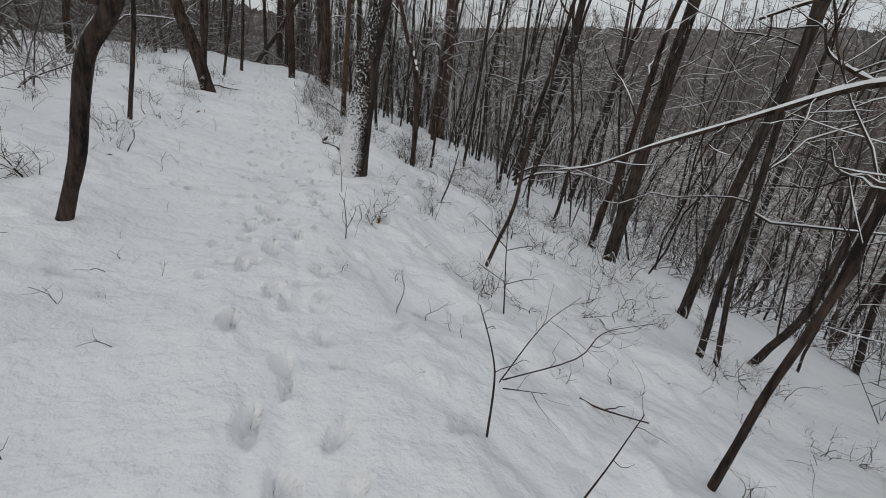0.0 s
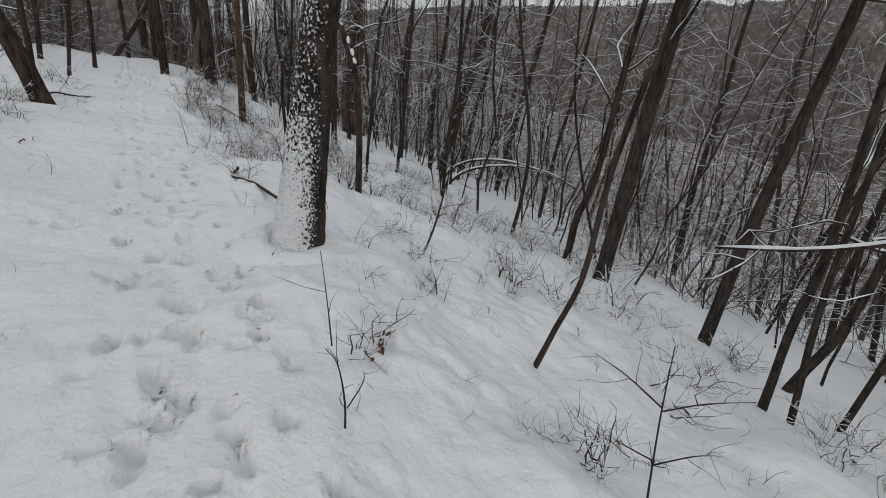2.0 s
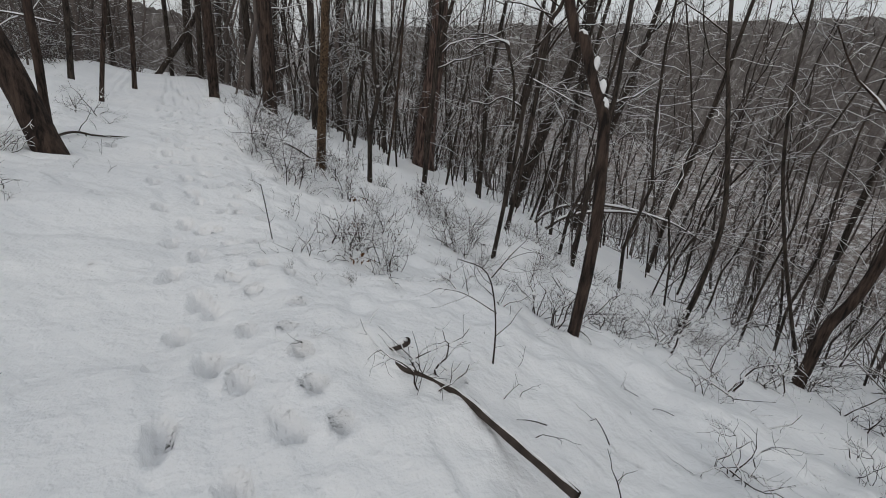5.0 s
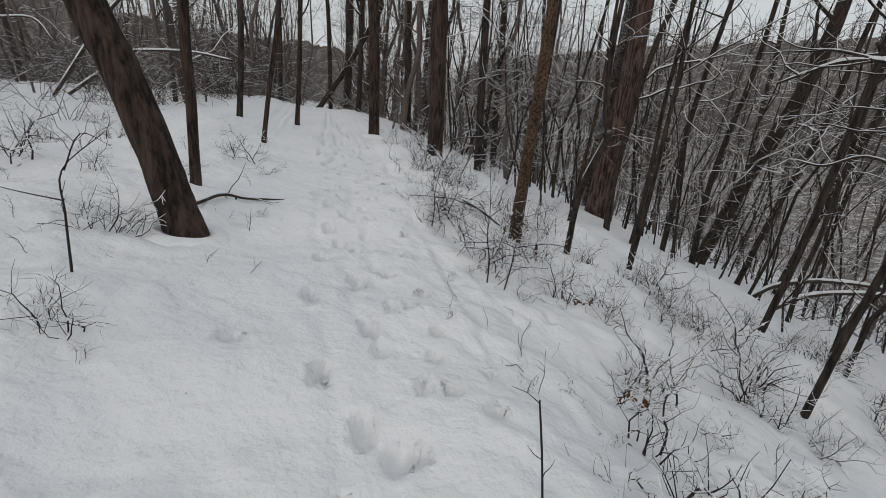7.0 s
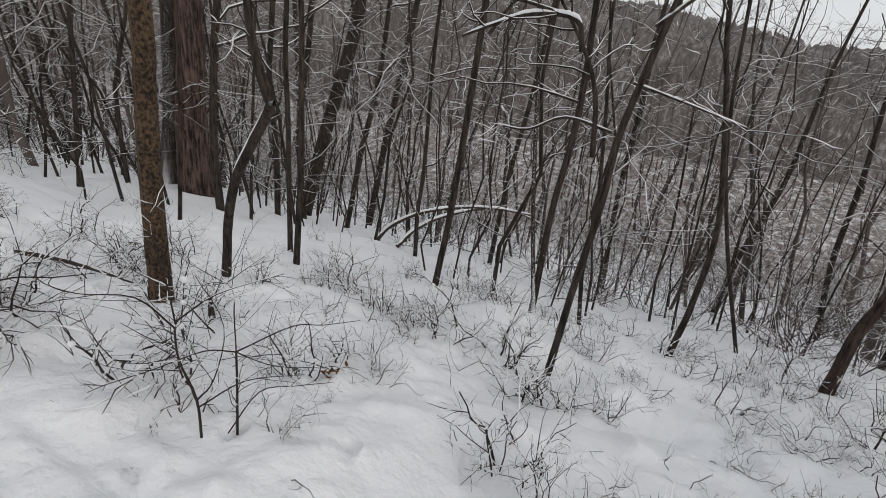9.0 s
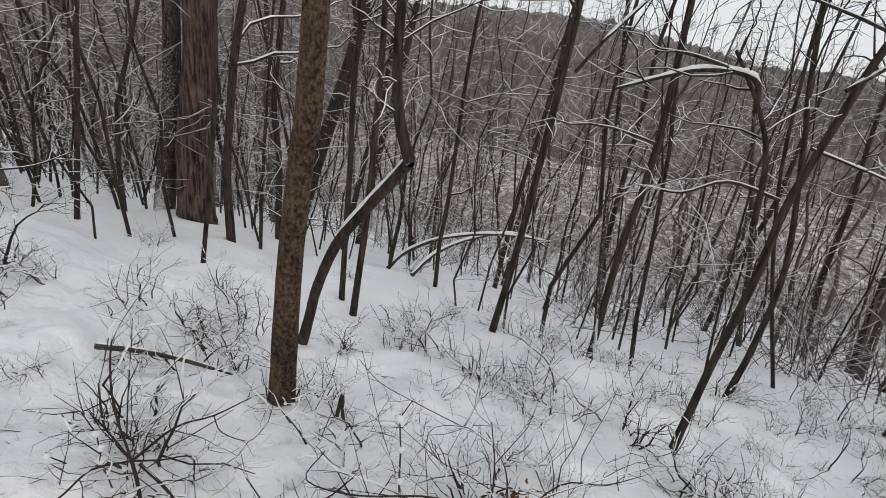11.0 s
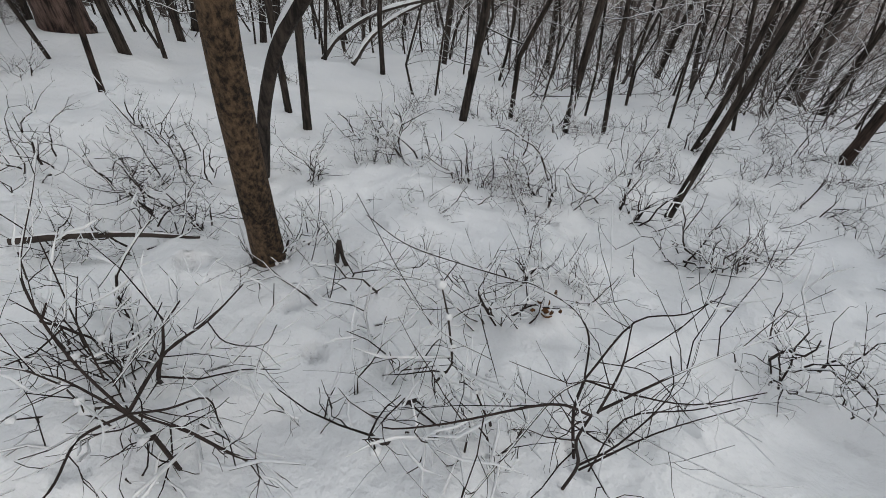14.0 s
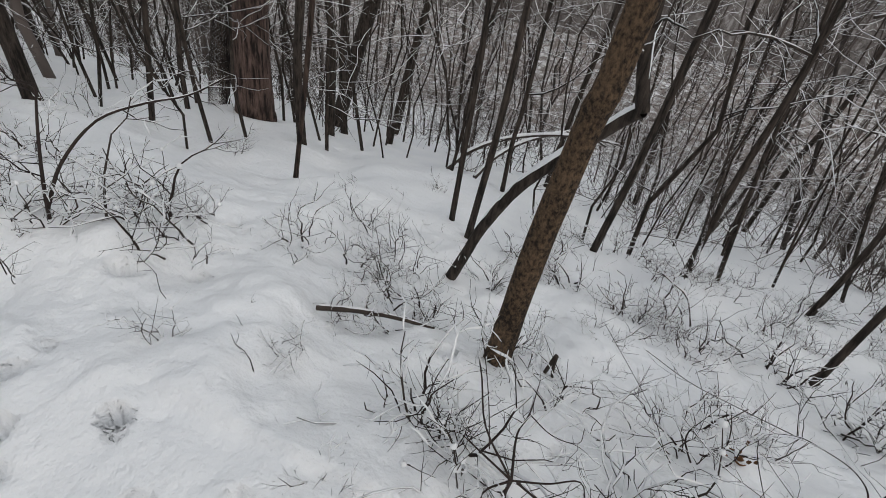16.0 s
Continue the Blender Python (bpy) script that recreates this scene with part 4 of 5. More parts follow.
sapling('bare crooked sapling with wide snowy boughs', [(1.22, 12.61, -0.29, 0.0060), (1.22, 12.61, -0.13, 0.0053), (1.20, 12.66, 0.06, 0.0045), (1.20, 12.66, 0.21, 0.0037)], 165, count=6, length=0.3, depth=2, boughs=[[(1.22, 12.61, -0.13, 0.0037), (1.25, 12.53, -0.01, 0.0030), (1.28, 12.48, 0.24, 0.0015), (1.24, 12.56, 0.45, 0.0008)], [(1.20, 12.66, 0.21, 0.0037), (1.14, 12.78, 0.33, 0.0030), (1.05, 12.99, 0.32, 0.0023), (0.99, 13.11, 0.37, 0.0015), (1.01, 13.07, 0.47, 0.0008)], [(1.20, 12.65, 0.23, 0.0037), (1.19, 12.66, 0.44, 0.0023), (1.18, 12.69, 0.60, 0.0008)], [(1.20, 12.65, 0.24, 0.0037), (1.27, 12.49, 0.38, 0.0023), (1.38, 12.26, 0.49, 0.0008)], [(1.22, 12.60, -0.16, 0.0037), (1.31, 12.42, -0.01, 0.0023), (1.41, 12.20, 0.05, 0.0008)]])
sapling('wide-spreading bare sapling with thin snowy boughs', [(0.95, 13.72, -0.19, 0.0064), (0.99, 13.78, -0.02, 0.0060), (0.98, 13.78, 0.12, 0.0056)], 166, count=5, length=0.16, depth=2, boughs=[[(0.98, 13.78, 0.12, 0.0040), (1.03, 13.91, 0.25, 0.0035), (1.08, 13.97, 0.40, 0.0030), (1.14, 14.01, 0.46, 0.0026), (1.27, 14.04, 0.55, 0.0021), (1.38, 14.08, 0.62, 0.0016)], [(0.98, 13.78, 0.12, 0.0052), (1.17, 13.81, 0.10, 0.0042), (1.32, 13.79, 0.05, 0.0034), (1.52, 13.79, 0.00, 0.0024)], [(0.98, 13.78, 0.12, 0.0036), (1.00, 13.67, 0.16, 0.0030), (1.04, 13.58, 0.18, 0.0022), (1.00, 13.54, 0.12, 0.0016)], [(0.99, 13.76, 0.11, 0.0056), (1.00, 13.66, 0.04, 0.0048), (1.00, 13.55, -0.06, 0.0040), (1.01, 13.50, -0.08, 0.0032)], [(0.98, 13.78, 0.12, 0.0040), (0.90, 13.85, 0.12, 0.0034), (0.80, 13.83, 0.12, 0.0030), (0.73, 13.83, 0.12, 0.0024)], [(0.98, 13.78, 0.12, 0.0040), (1.00, 13.93, 0.18, 0.0028), (0.99, 13.97, 0.22, 0.0016)], [(1.03, 13.85, 0.14, 0.0024), (1.16, 13.80, 0.20, 0.0020), (1.25, 13.74, 0.25, 0.0016), (1.33, 13.72, 0.28, 0.0012)], [(1.04, 13.88, 0.14, 0.0024), (1.10, 13.93, 0.28, 0.0020), (1.17, 13.99, 0.40, 0.0016), (1.21, 14.03, 0.46, 0.0012)], [(1.32, 13.79, 0.05, 0.0024), (1.26, 13.69, 0.06, 0.0020), (1.29, 13.59, 0.04, 0.0016), (1.36, 13.58, 0.05, 0.0012)], [(1.29, 13.59, 0.04, 0.0020), (1.18, 13.56, 0.02, 0.0016), (1.11, 13.41, -0.04, 0.0012)]])
sapling('wide-spreading bare sapling with thin snowy boughs', [(1.36, 12.56, -0.34, 0.0061), (1.42, 12.61, -0.20, 0.0054), (1.44, 12.62, -0.02, 0.0048)], 167, count=5, length=0.16, depth=2, boughs=[[(1.44, 12.62, -0.02, 0.0031), (1.47, 12.65, 0.15, 0.0028), (1.52, 12.70, 0.20, 0.0026), (1.57, 12.78, 0.20, 0.0023), (1.61, 12.87, 0.18, 0.0021), (1.56, 12.98, 0.14, 0.0018), (1.43, 12.91, 0.00, 0.0016), (1.29, 12.81, -0.12, 0.0014)], [(1.61, 12.87, 0.18, 0.0020), (1.62, 13.07, 0.20, 0.0016), (1.66, 13.25, 0.20, 0.0012), (1.78, 13.42, 0.18, 0.0008)], [(1.44, 12.62, -0.02, 0.0037), (1.64, 12.48, 0.06, 0.0029), (1.68, 12.33, 0.10, 0.0022), (1.78, 12.20, 0.12, 0.0014)], [(1.44, 12.62, -0.02, 0.0044), (1.35, 12.71, 0.00, 0.0038), (1.18, 12.82, -0.04, 0.0032), (1.05, 12.90, -0.06, 0.0027), (0.99, 12.94, -0.08, 0.0020)], [(1.44, 12.62, -0.02, 0.0034), (1.40, 12.51, 0.02, 0.0027), (1.39, 12.33, 0.05, 0.0020), (1.46, 12.13, 0.08, 0.0014)], [(1.29, 12.53, -0.32, 0.0034), (1.41, 12.46, -0.15, 0.0027), (1.44, 12.28, -0.06, 0.0020), (1.49, 12.11, 0.00, 0.0014)], [(1.61, 12.86, 0.18, 0.0034), (1.73, 12.85, 0.22, 0.0027), (1.84, 12.83, 0.26, 0.0020)], [(1.72, 13.16, -0.30, 0.0020), (1.79, 13.30, -0.12, 0.0014), (2.09, 13.58, 0.00, 0.0008)], [(1.50, 12.58, 0.00, 0.0020), (1.47, 12.44, 0.04, 0.0014), (1.37, 12.34, 0.02, 0.0008)], [(1.43, 12.91, 0.00, 0.0017), (1.46, 13.08, 0.05, 0.0013), (1.57, 13.24, 0.10, 0.0008)]])

sapling('bare sapling with a long arching snowy bough', [(1.40, 16.67, -0.14, 0.0120), (1.48, 16.74, 0.05, 0.0100), (1.58, 16.81, 0.30, 0.0080), (1.67, 16.85, 0.53, 0.0060)], 168, count=4, length=0.3, depth=2, boughs=[[(1.43, 16.69, -0.09, 0.0110), (1.59, 16.72, 0.12, 0.0098), (1.83, 16.68, 0.32, 0.0086), (2.06, 16.55, 0.40, 0.0074), (2.27, 16.40, 0.44, 0.0062), (2.48, 16.26, 0.55, 0.0050)], [(1.67, 16.85, 0.53, 0.0070), (1.59, 16.90, 0.56, 0.0050), (1.57, 16.93, 0.62, 0.0030)]])
fallen('fallen branch half buried in the snow beside the path', [(0.87, 8.22, -0.05, 0.022), (1.04, 7.94, -0.05, 0.021), (1.11, 7.61, -0.05, 0.021), (1.18, 7.28, -0.06, 0.020)], 169, twig=0, snow=0.5)
fallen('upright broken stub in the snow', [(0.88, 8.36, -0.06, 0.020), (0.95, 8.29, 0.01, 0.018), (0.95, 8.28, 0.04, 0.016)], 170, twig=0)
fallen('dark fallen branch near the leaning tree', [(-1.24, 13.56, 0.09, 0.019), (-1.07, 13.92, 0.09, 0.017), (-0.85, 13.97, 0.04, 0.014), (-0.48, 14.12, -0.01, 0.009)], 171, twig=7, snow=0.7)
fallen('broken dark branch on the slope', [(1.94, 2.44, -0.49, 0.0105), (2.07, 2.35, -0.53, 0.0083), (2.45, 2.30, -0.67, 0.0060)], 172, twig=1, snow=0.3)
fallen('snow-topped fallen branch in the brush', [(1.66, 15.02, -0.24, 0.018), (1.80, 14.84, -0.29, 0.017), (1.95, 14.66, -0.38, 0.014), (2.10, 14.48, -0.50, 0.011)], 173, twig=3, snow=0.55)
fallen('broken snow-topped branch lying on the snow', [(1.34, 14.28, -0.22, 0.016), (1.26, 14.04, -0.20, 0.014), (1.17, 13.80, -0.22, 0.011)], 174, twig=2, snow=1.0)
fallen('thin fallen branch on the slope', [(2.54, 11.66, -0.77, 0.012), (2.55, 11.57, -0.77, 0.011), (2.57, 11.49, -0.77, 0.010)], 175, twig=0, snow=0.4)
fallen('thin fallen branch on the slope', [(2.66, 11.36, -0.82, 0.012), (2.65, 11.30, -0.80, 0.011), (2.60, 11.25, -0.78, 0.010)], 176, twig=0, snow=0.4)
fallen('snow-covered bent branch arching above the slope', [(9.17, 17.00, -2.94, 0.050), (9.31, 16.68, -2.51, 0.044), (9.60, 16.04, -2.12, 0.038), (9.99, 15.19, -1.90, 0.032), (10.33, 14.42, -1.86, 0.026), (10.64, 13.75, -1.93, 0.020)], 177, twig=5)
fallen('snow-covered bent branch arching above the slope', [(9.02, 16.33, -2.87, 0.050), (9.44, 16.08, -2.48, 0.044), (10.14, 15.66, -2.24, 0.038), (11.15, 15.05, -2.17, 0.032), (12.00, 14.54, -2.35, 0.026), (12.82, 14.04, -2.79, 0.020)], 178, twig=5)
fallen('fallen branch among the brush', [(0.97, 9.90, -0.15, 0.020), (1.14, 9.96, -0.19, 0.018), (1.38, 10.07, -0.28, 0.016)], 179, twig=2)
fallen('broken branch on the snow', [(2.18, 13.77, -0.58, 0.012), (2.18, 13.74, -0.41, 0.011), (2.18, 13.73, -0.54, 0.010), (2.19, 13.67, -0.83, 0.009)], 180, twig=1, snow=0.3)
fallen('fallen snowy crown branch on the bank', [(-9.58, 26.88, 0.24, 0.045), (-11.37, 27.36, 1.45, 0.040), (-10.51, 27.13, 2.54, 0.035), (-9.62, 26.89, 2.04, 0.030), (-8.25, 26.52, 2.07, 0.025), (-7.76, 26.39, 1.48, 0.020)], 181, twig=10)
fallen('arching snowy dead bough on the bank', [(-6.54, 23.92, 0.21, 0.040), (-5.11, 23.53, 1.15, 0.035), (-4.76, 23.44, 1.36, 0.030), (-3.39, 23.07, 1.43, 0.025), (-2.34, 22.79, 1.30, 0.020)], 182, twig=8)
fallen('slanting dead bough on the bank', [(-6.53, 23.13, 0.21, 0.040), (-4.80, 22.66, 2.27, 0.035), (-4.01, 22.45, 2.77, 0.030)], 183, twig=5)
scatter(26, (1.80, 6.80), (8.50, 16.50), (0.20, 0.50), (4, 8), 177)
scatter(14, (1.80, 6.50), (2.50, 8.50), (0.15, 0.40), (2, 7), 178)
scatter(20, (1.00, 2.30), (13.50, 22.00), (0.30, 0.60), (5, 9), 179)
scatter(16, (-4.60, -1.35), (10.00, 19.00), (0.25, 0.60), (4, 9), 180)
scatter(12, (-4.50, -1.30), (3.50, 10.00), (0.20, 0.50), (3, 7), 181)
scatter(18, (2.00, 4.20), (17.00, 27.00), (0.30, 0.80), (5, 9), 182)
scatter(12, (1.10, 3.00), (14.40, 17.00), (0.25, 0.55), (3, 7), 185)
scatter(34, (2.60, 7.50), (2.00, 9.50), (0.30, 0.75), (4, 9), 183)
scatter(26, (4.00, 8.50), (8.50, 16.00), (0.35, 0.85), (4, 9), 184)

def leaf_clump(place, count, seed, label="curled brown dead leaves caught on the snow"):
    rng = np.random.default_rng(seed)
    ob = thing("dead_leaves", place, label, "leaves")
    for _ in range(count):
        a, b = rng.uniform(0.014, 0.03), rng.uniform(0.008, 0.015)
        bm = bmesh.new()
        rows = []
        for i in range(5):
            u = i / 4 * 2 - 1
            w = b * math.sqrt(max(1 - u * u, 0.02))
            rows.append([bm.verts.new((u * a, v * w, 0.5 * a * u * u + 0.6 * b * v * v)) for v in (-1, 0, 1)])
        for p, q in zip(rows, rows[1:]):
            for k in (0, 1):
                bm.faces.new((p[k], q[k], q[k + 1], p[k + 1]))
        me = bpy.data.meshes.new("leaf")
        bm.to_mesh(me)
        bm.free()
        me.materials.append(LEAF)
        leaf = new("leaf", me)
        leaf.parent = ob
        leaf.matrix_basis = pose(*(rng.normal(0, 0.05, 2)), abs(rng.normal(0.01, 0.03)), *rng.uniform(0, 360, 3))
    return ob


leaf_clump((1.05, 4.82, height(1.05, 4.82) + 0.02), 16, 1)
leaf_clump((2.15, 12.72, height(2.15, 12.72) + 0.02), 9, 2)
leaf_clump((1.52, 13.9, height(1.52, 13.9) + 0.01), 3, 3)
leaf_clump((-1.05, 9.9, height(-1.05, 9.9) + 0.01), 4, 4)
leaf_clump((1.25, 9.75, height(1.25, 9.75) + 0.02), 7, 5)
leaf_clump((1.6, 11.0, height(1.6, 11.0) + 0.05), 6, 6)

def stalk_kind(seed):
    rng = np.random.default_rng(seed)
    ob = thing("dead_stalk", (0, 0, 0), "thin dead weed stalk standing out of the snow", "weed", "dead stalks in the snow")
    wood = Shape()
    q, qr = branch(rng, (0, 0, -0.08), (rng.normal(0, 0.5), rng.normal(0, 0.5), 1), 0.3, 0.0034, 6, 0.28, 0.0)
    wood.tube(q, qr, 4)
    twigs(rng, wood, None, q, qr, int(rng.integers(1, 5)), 0.11, 0.0022, 1, 0.9, 0.3)
    part("stem", wood, TWIG, ob)
    return ob


def stalks():
    """Thin dead stalks along the banks."""
    rng = np.random.default_rng(77)
    kinds = [stalk_kind(500 + k) for k in range(9)]
    for k in range(400):
        x, y = (rng.uniform(0.7, 4.8), rng.uniform(0.5, 16.5)) if k % 3 else (rng.uniform(-3.5, -0.6), rng.uniform(1.5, 17))
        m = pose(x, y, height(x, y), rng.normal(0, 8), rng.normal(0, 8), rng.uniform(0, 360)) @ Matrix.Scale(rng.uniform(0.35, 1.1), 4)
        ob = kinds[k] if k < 9 else copy_thing(kinds[k % 9], m)
        ob.matrix_world = m


stalks()

# ---- the wood on the slope, behind the path and on the far hill ----
def wild_tree(rng, tall, r, lean, crown, low, apart=False, gauge=0.006):
    """Arrays of one bare tree: stem and branches, and the snow on them."""
    wood, snow = Shape(), Shape()
    k = np.linspace(0, 1, 9)
    bend = rng.normal(0, 0.045 * tall, 2)
    a = rng.uniform(0, 6.28)
    pts = np.stack([lean[0] * tall * k + bend[0] * np.sin(k * 4.3 + a), lean[1] * tall * k + bend[1] * np.sin(k * 3.7 + a), tall * k - 0.2], -1)
    pts[1:, :2] += rng.normal(0, 0.011 * tall, (8, 2))
    pts[:, :2] -= pts[0, :2]
    rad = r * (1 - 0.85 * k) + 0.004
    wood.tube(pts, rad, 5)
    limbs = []
    for _ in range(crown):
        f = rng.uniform(low, 0.97)
        i = min(int(f * 8), 7)
        s = f * 8 - i
        at = pts[i] * (1 - s) + pts[i + 1] * s
        b = rng.uniform(0, 6.283)
        q, qr = branch(rng, at, (math.cos(b), math.sin(b), rng.uniform(-0.15, 1.0)), tall * rng.uniform(0.08, 0.26), max(r * 0.34 * (1.1 - f), gauge), 5 if apart else 4, 0.24, 0.04)
        limb = Shape() if apart else wood
        limb.tube(q, qr, 4 if apart else 3)
        limbs.append(limb)
        if apart or rng.random() < 0.5:
            snow_on(snow, q, qr, 0.8, gauge, rng)
        twigs(rng, limb, snow, q, qr, 7 if apart else 6, tall * 0.075, gauge * 0.85, 1, 1.0, 0.15, gauge * 0.6, 3 if apart else 2, 0.45 if apart else 0.18)
    return wood, snow, limbs


def make_wood():
    rng = np.random.default_rng(11)
    kinds = []
    for k in range(9):
        tall, r = rng.uniform(5, 10), rng.uniform(0.014, 0.034)
        kinds.append((tall, r, wild_tree(rng, tall, r, (rng.normal(0.05, 0.05), rng.normal(0, 0.05)), 14, 0.12, True)))
    # singly placed trees of the near slope
    firsts = []
    for tall, r, (wood, snow, limbs) in kinds:
        ob = thing("slender_tree", (0, 0, -60), "slender bare grey-brown tree with snow on its branches", "tree", "slender trees on the slope")
        part("trunk", wood, BARK_GREY, ob)
        for limb in limbs:
            part("branch", limb, BARK_GREY, ob)
        tagged(part("snow", snow, SNOW, ob, "white snow lying on the branches"), kind="stuff")
        firsts.append(ob)
    spots, used = [], set()
    tries = 0
    while len(spots) < 160 and tries < 6000:
        tries += 1
        x, y = rng.uniform(3.6, 19), rng.uniform(-6, 30)
        if x < 6.5 and 5 < y < 16 or x < 5 and y < 17:
            continue
        if any((x - a) ** 2 + (y - b) ** 2 < 0.55 for a, b in spots + KEEP_CLEAR):
            continue
        spots.append((x, y))
    while len(spots) < 192 and tries < 9000:
        tries += 1
        x, y = rng.uniform(3.2, 10.5), rng.uniform(18.5, 30)
        if all((x - a) ** 2 + (y - b) ** 2 > 0.5 for a, b in spots + KEEP_CLEAR):
            spots.append((x, y))
    for j, (x, y) in enumerate(spots):
        k = j % len(firsts)
        m = pose(x, y, height(x, y) - 0.05, rng.normal(0, 3), rng.normal(3, 4), rng.uniform(0, 360)) @ Matrix.Scale(rng.uniform(0.75, 1.25), 4)
        if k not in used:
            used.add(k)
            firsts[k].matrix_world = m
        else:
            copy_thing(firsts[k], m).matrix_world = m
    # the countless rest: one mass for the wood, one for its snow
    far = [wild_tree(rng, rng.uniform(7, 12), rng.uniform(0.03, 0.10), (rng.normal(0, 0.05), rng.normal(0, 0.05)), 13, 0.08, gauge=0.010) for _ in range(7)]
    bush = []
    for _ in range(4):
        w, s = Shape(), Shape()
        for _ in range(7):
            a = rng.uniform(0, 6.283)
            q, qr = branch(rng, (rng.normal(0, 0.15), rng.normal(0, 0.15), -0.1), (math.cos(a) * 0.7, math.sin(a) * 0.7, 1), rng.uniform(1.4, 3.8), 0.013, 4, 0.3, -0.03)
            w.tube(q, qr, 3)
            snow_on(s, q, qr, 0.7, 0.005, rng, 0.7)
            twigs(rng, w, s, q, qr, 7, 0.6, 0.007, 1, 1.0, 0.15, 0.006, 2, 0.5)
        bush.append((w, s))

    crest = [wild_tree(rng, rng.uniform(8, 11), rng.uniform(0.07, 0.12), (0, 0), 9, 0.3, gauge=0.028) for _ in range(4)]

    def mass(name, picks, label, category):
        # all the massed wood takes the colour paled for haze
        for q, mat, what in ((0, HAZED_WOOD, ""), (1, SNOW, "_snow")):
            vs, fs, n = [], [], 0
            for shape, x, y, turn, size, *raised in picks:
                v, f = shape[q].arrays()
                c, s = math.cos(turn), math.sin(turn)
                vs.append(np.stack([(v[:, 0] * c - v[:, 1] * s) * size + x, (v[:, 0] * s + v[:, 1] * c) * size + y, v[:, 2] * size + height(x, y) + (raised[0] if raised else 0)], -1))
                fs.append(f + n)
                n += len(v)
            ob = new(name + what, quads(name + what, np.concatenate(vs), np.concatenate(fs), mat))
            tagged(ob, label if not q else "white snow lying on " + label, category if not q else "snow", kind="stuff")

    picks = []
    for _ in range(360):
        x = 15 + 40 * rng.random() ** 1.2
        y = 8 + rng.uniform(-1, 1) * (22 + 1.1 * x)
        picks.append((far[rng.integers(7)], x, y, rng.uniform(0, 6.28), rng.uniform(0.7, 1.25)))
    for _ in range(130):
        x, y = rng.uniform(5, 19), rng.uniform(26, 70)
        picks.append((far[rng.integers(7)], x, y, rng.uniform(0, 6.28), rng.uniform(0.6, 1.1)))
    for _ in range(400):
        x = rng.uniform(57, 92)
        y = 8 + rng.uniform(-1, 1) * 1.6 * x
        picks.append((crest[rng.integers(4)], x, y, rng.uniform(0, 6.28), rng.uniform(0.8, 1.2), 2.0 + 4.6 * float(step(-5, 25, np.float64(y)))))
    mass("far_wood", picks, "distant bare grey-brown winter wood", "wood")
    picks = []
    for _ in range(270):
        y = rng.uniform(14, 75)
        x = rng.uniform(-26, -2.6) if rng.random() < 0.7 else rng.uniform(1.8, 5) + (0 if y > 24 else 3)
        if y < 22 and x > -6:
            continue
        picks.append((far[rng.integers(7)], x, y, rng.uniform(0, 6.28), rng.uniform(0.7, 1.2)))
    for _ in range(70):
        picks.append((far[rng.integers(7)], rng.uniform(-26, -4.5), rng.uniform(-4, 18), rng.uniform(0, 6.28), rng.uniform(0.7, 1.2)))
    for _ in range(75):
        x, y = rng.uniform(-16, 4), rng.uniform(31, 60)
        if not -1.2 < x < 0.6:
            picks.append((far[rng.integers(7)], x, y, rng.uniform(0, 6.28), rng.uniform(0.8, 1.2)))
    for _ in range(60):
        picks.append((far[rng.integers(7)], rng.uniform(-12, 18), rng.uniform(-30, -7), rng.uniform(0, 6.28), rng.uniform(0.7, 1.2)))
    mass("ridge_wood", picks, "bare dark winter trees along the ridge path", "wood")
    picks = []
    for _ in range(340):
        x, y = 9.0 + 25 * rng.random(), rng.uniform(-12, 48)
        picks.append((bush[rng.integers(4)], x, y, rng.uniform(0, 6.28), rng.uniform(0.6, 1.3)))
    for _ in range(210):
        x, y = -3.4 - 14 * rng.random() ** 1.3, rng.uniform(4, 50)
        picks.append((bush[rng.integers(4)], x, y, rng.uniform(0, 6.28), rng.uniform(0.4, 1.0)))
    for _ in range(230):
        x, y = rng.uniform(-12, 8), rng.uniform(26, 56)
        if not -1.6 < x < 0.8:
            picks.append((bush[rng.integers(4)], x, y, rng.uniform(0, 6.28), rng.uniform(0.5, 1.2)))
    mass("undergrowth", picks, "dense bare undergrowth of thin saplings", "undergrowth")


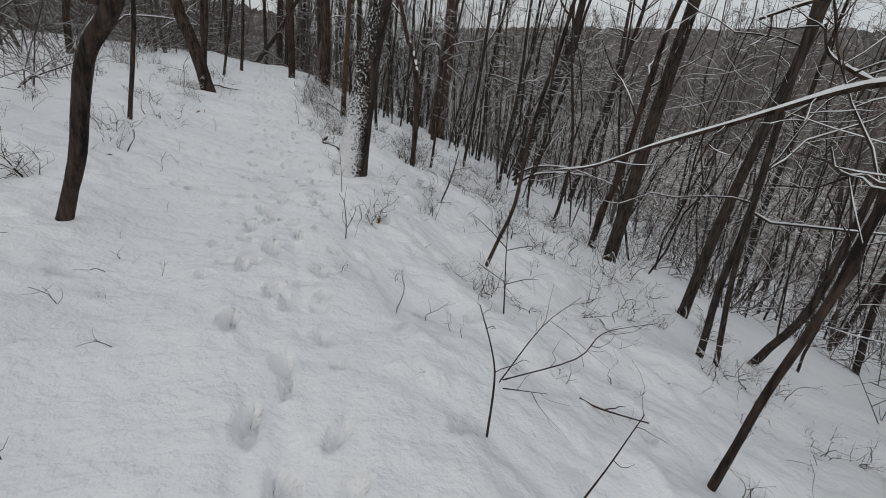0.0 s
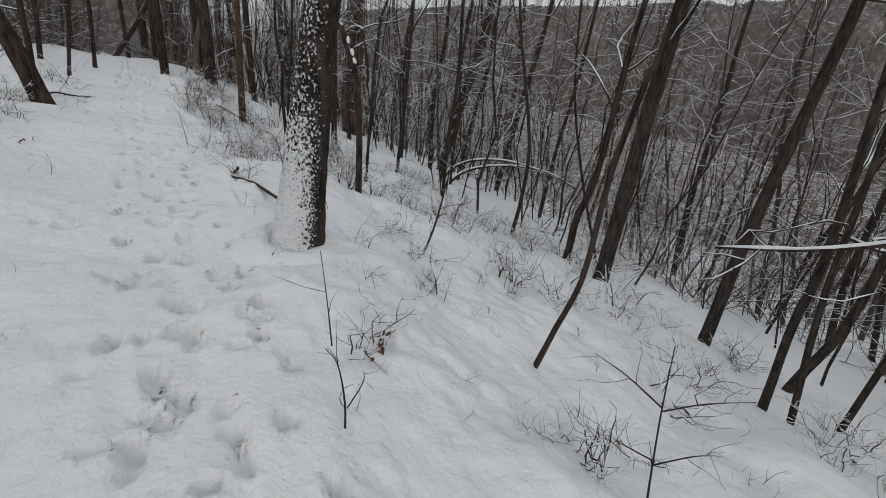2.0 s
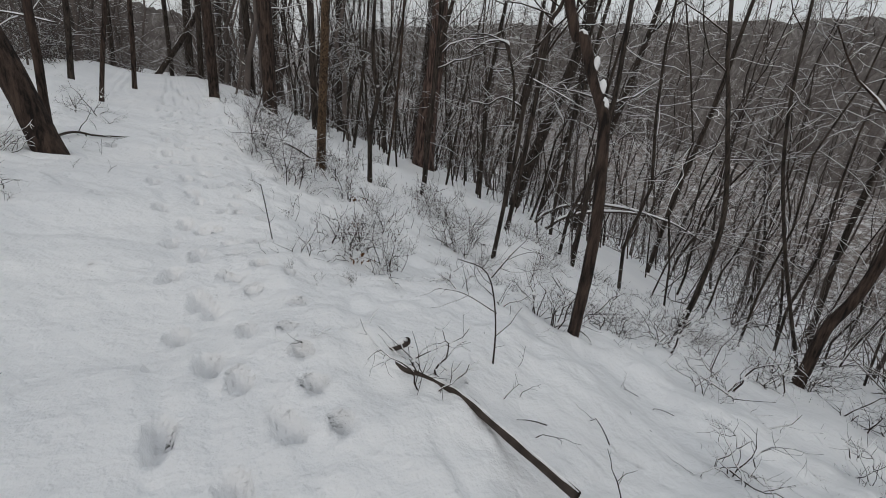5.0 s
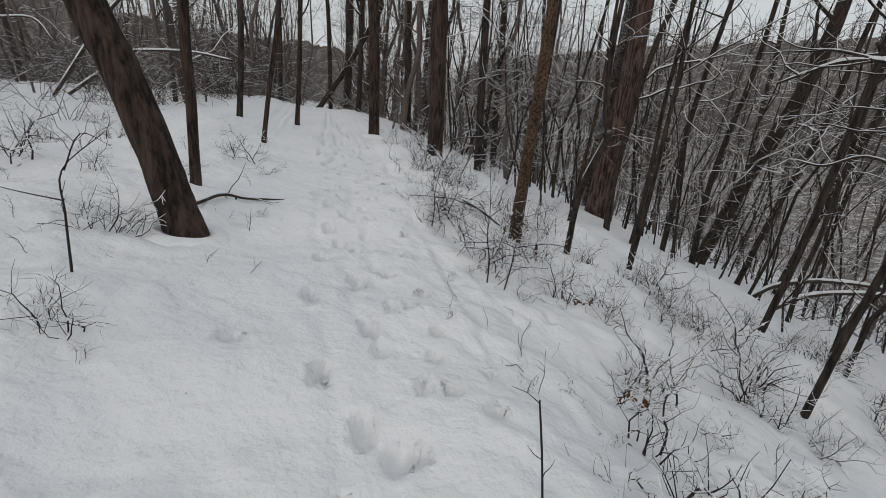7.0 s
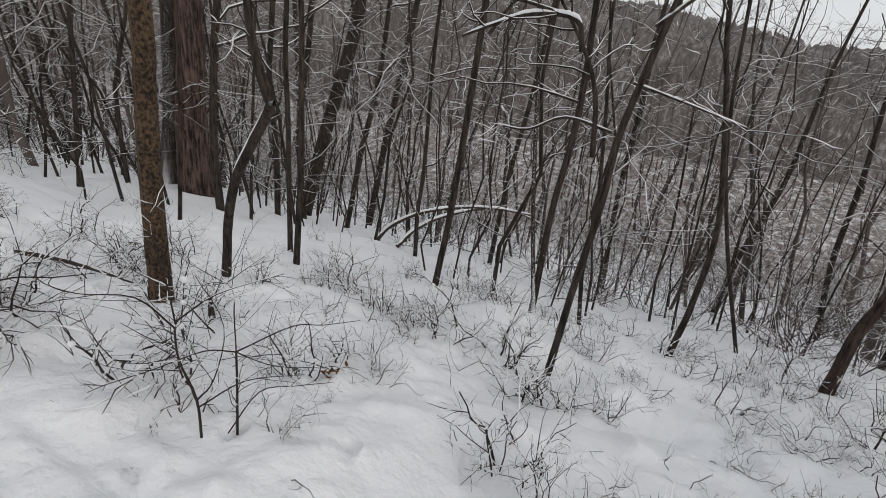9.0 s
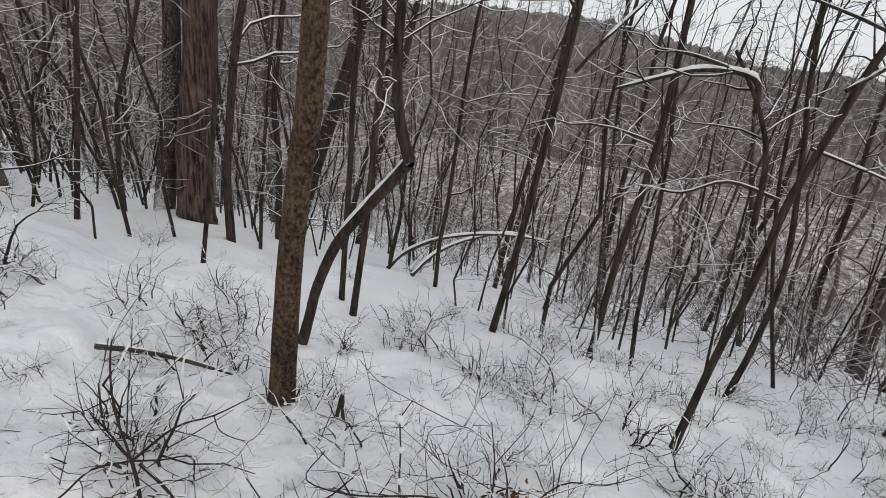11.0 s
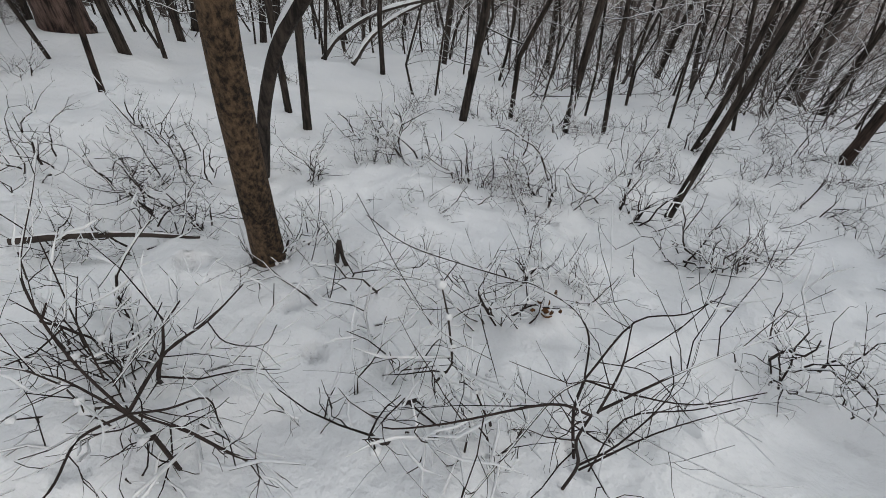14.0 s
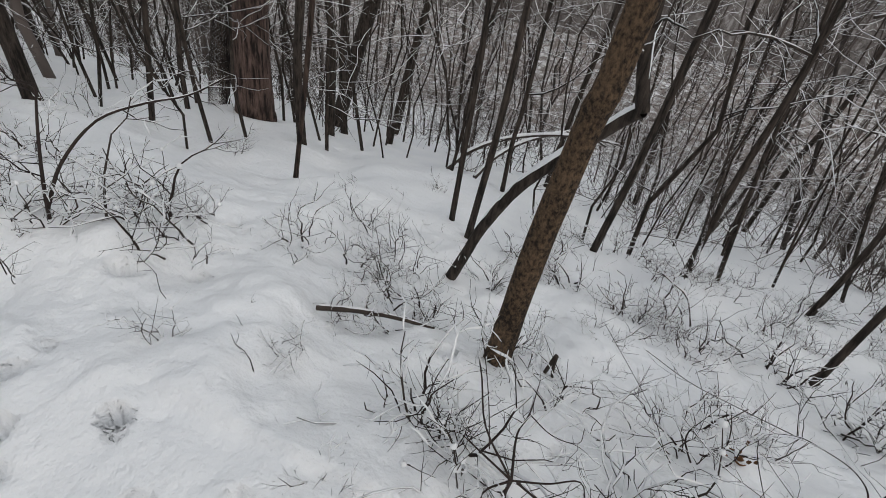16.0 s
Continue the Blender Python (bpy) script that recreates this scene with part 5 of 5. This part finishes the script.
def distant_hill():
    """The wooded hill across the valley: the twig canopy seen as one ragged mass, beyond 50 m."""
    rng = np.random.default_rng(8)
    m, n, l, b = material("distant_twig_canopy", 0.95)
    up = coords(n, l, (0.6, 0.6, 0.12))
    streak, patch, fine = grain(n, l, up, 3.2, 6, 0.7), grain(n, l, coords(n, l, (1, 1, 1)), 0.12, 3), grain(n, l, coords(n, l, (1, 1, 0.5)), 2.5, 5, 0.75)
    k = math_node(n, l, "ADD", math_node(n, l, "MULTIPLY", streak, 0.55), math_node(n, l, "MULTIPLY", patch, 0.2))
    k = math_node(n, l, "ADD", k, math_node(n, l, "MULTIPLY", fine, 0.25))
    l.new(ramp(n, l, k, [(0.36, (0.058, 0.051, 0.048)), (0.52, (0.15, 0.135, 0.128)), (0.66, (0.40, 0.385, 0.38))]), b.inputs["Base Color"])
    bump(n, l, b, streak, 0.35, 0.3)
    d = np.concatenate([[53.0, 53.2, 53.6], np.arange(54.5, 112, 2.0)])
    y = np.arange(-150, 220, 0.4)
    D, Y = np.meshgrid(d, y)
    lift = (7.4 + 4.8 * step(-5, 25, Y)) * step(52.9, 60, D)
    rag = np.zeros_like(D)
    for _ in range(60):
        q, a, ph = rng.uniform(0.15, 2.4), rng.uniform(0, np.pi), rng.uniform(0, 6.28)
        rag += np.sin(q * (D * np.cos(a) + Y * np.sin(a)) + ph) * 0.32 / (0.5 + q)
    Z = land(D, Y) - 0.5 + lift + (rag * 0.3 + rng.uniform(-0.45, 0.45, D.shape)) * step(53, 57, D)
    ny, nx = Z.shape
    i = (np.arange(ny - 1)[:, None] * nx + np.arange(nx - 1)[None]).ravel()
    f = np.stack([i, i + 1, i + 1 + nx, i + nx], -1)
    # the wood goes on round the north and west of the ridge
    a = np.radians(np.arange(-4, 168, 0.25))
    r = np.concatenate([[56.0, 56.3, 57.0], np.arange(58, 76, 2.0)])
    A, R = np.meshgrid(a, r, indexing="ij")
    W = np.stack([-np.sin(A) * R, 8 + np.cos(A) * R], -1)
    H = land(W[..., 0], W[..., 1]) - 0.4 + (6.2 + 2.2 * step(0.1, 0.6, A)) * step(56, 60, R) + rng.uniform(-0.25, 0.25, A.shape) * step(56.2, 58, R)
    ring = new("backdrop", quads("backdrop", np.concatenate([W, H[..., None]], -1).reshape(-1, 3), (lambda q: np.stack([q, q + len(r), q + len(r) + 1, q + 1], -1))((np.arange(len(a) - 1)[:, None] * len(r) + np.arange(len(r) - 1)[None]).ravel()), m))
    tagged(ring, "distant brown-grey wood along the ridge", "backdrop", kind="structure")
    ob = new("backdrop", quads("backdrop", np.stack([D, Y, Z], -1).reshape(-1, 3), f, m))
    tagged(ob, "distant brown-grey wooded hillside across the valley", "backdrop", kind="structure")


make_wood()
distant_hill()
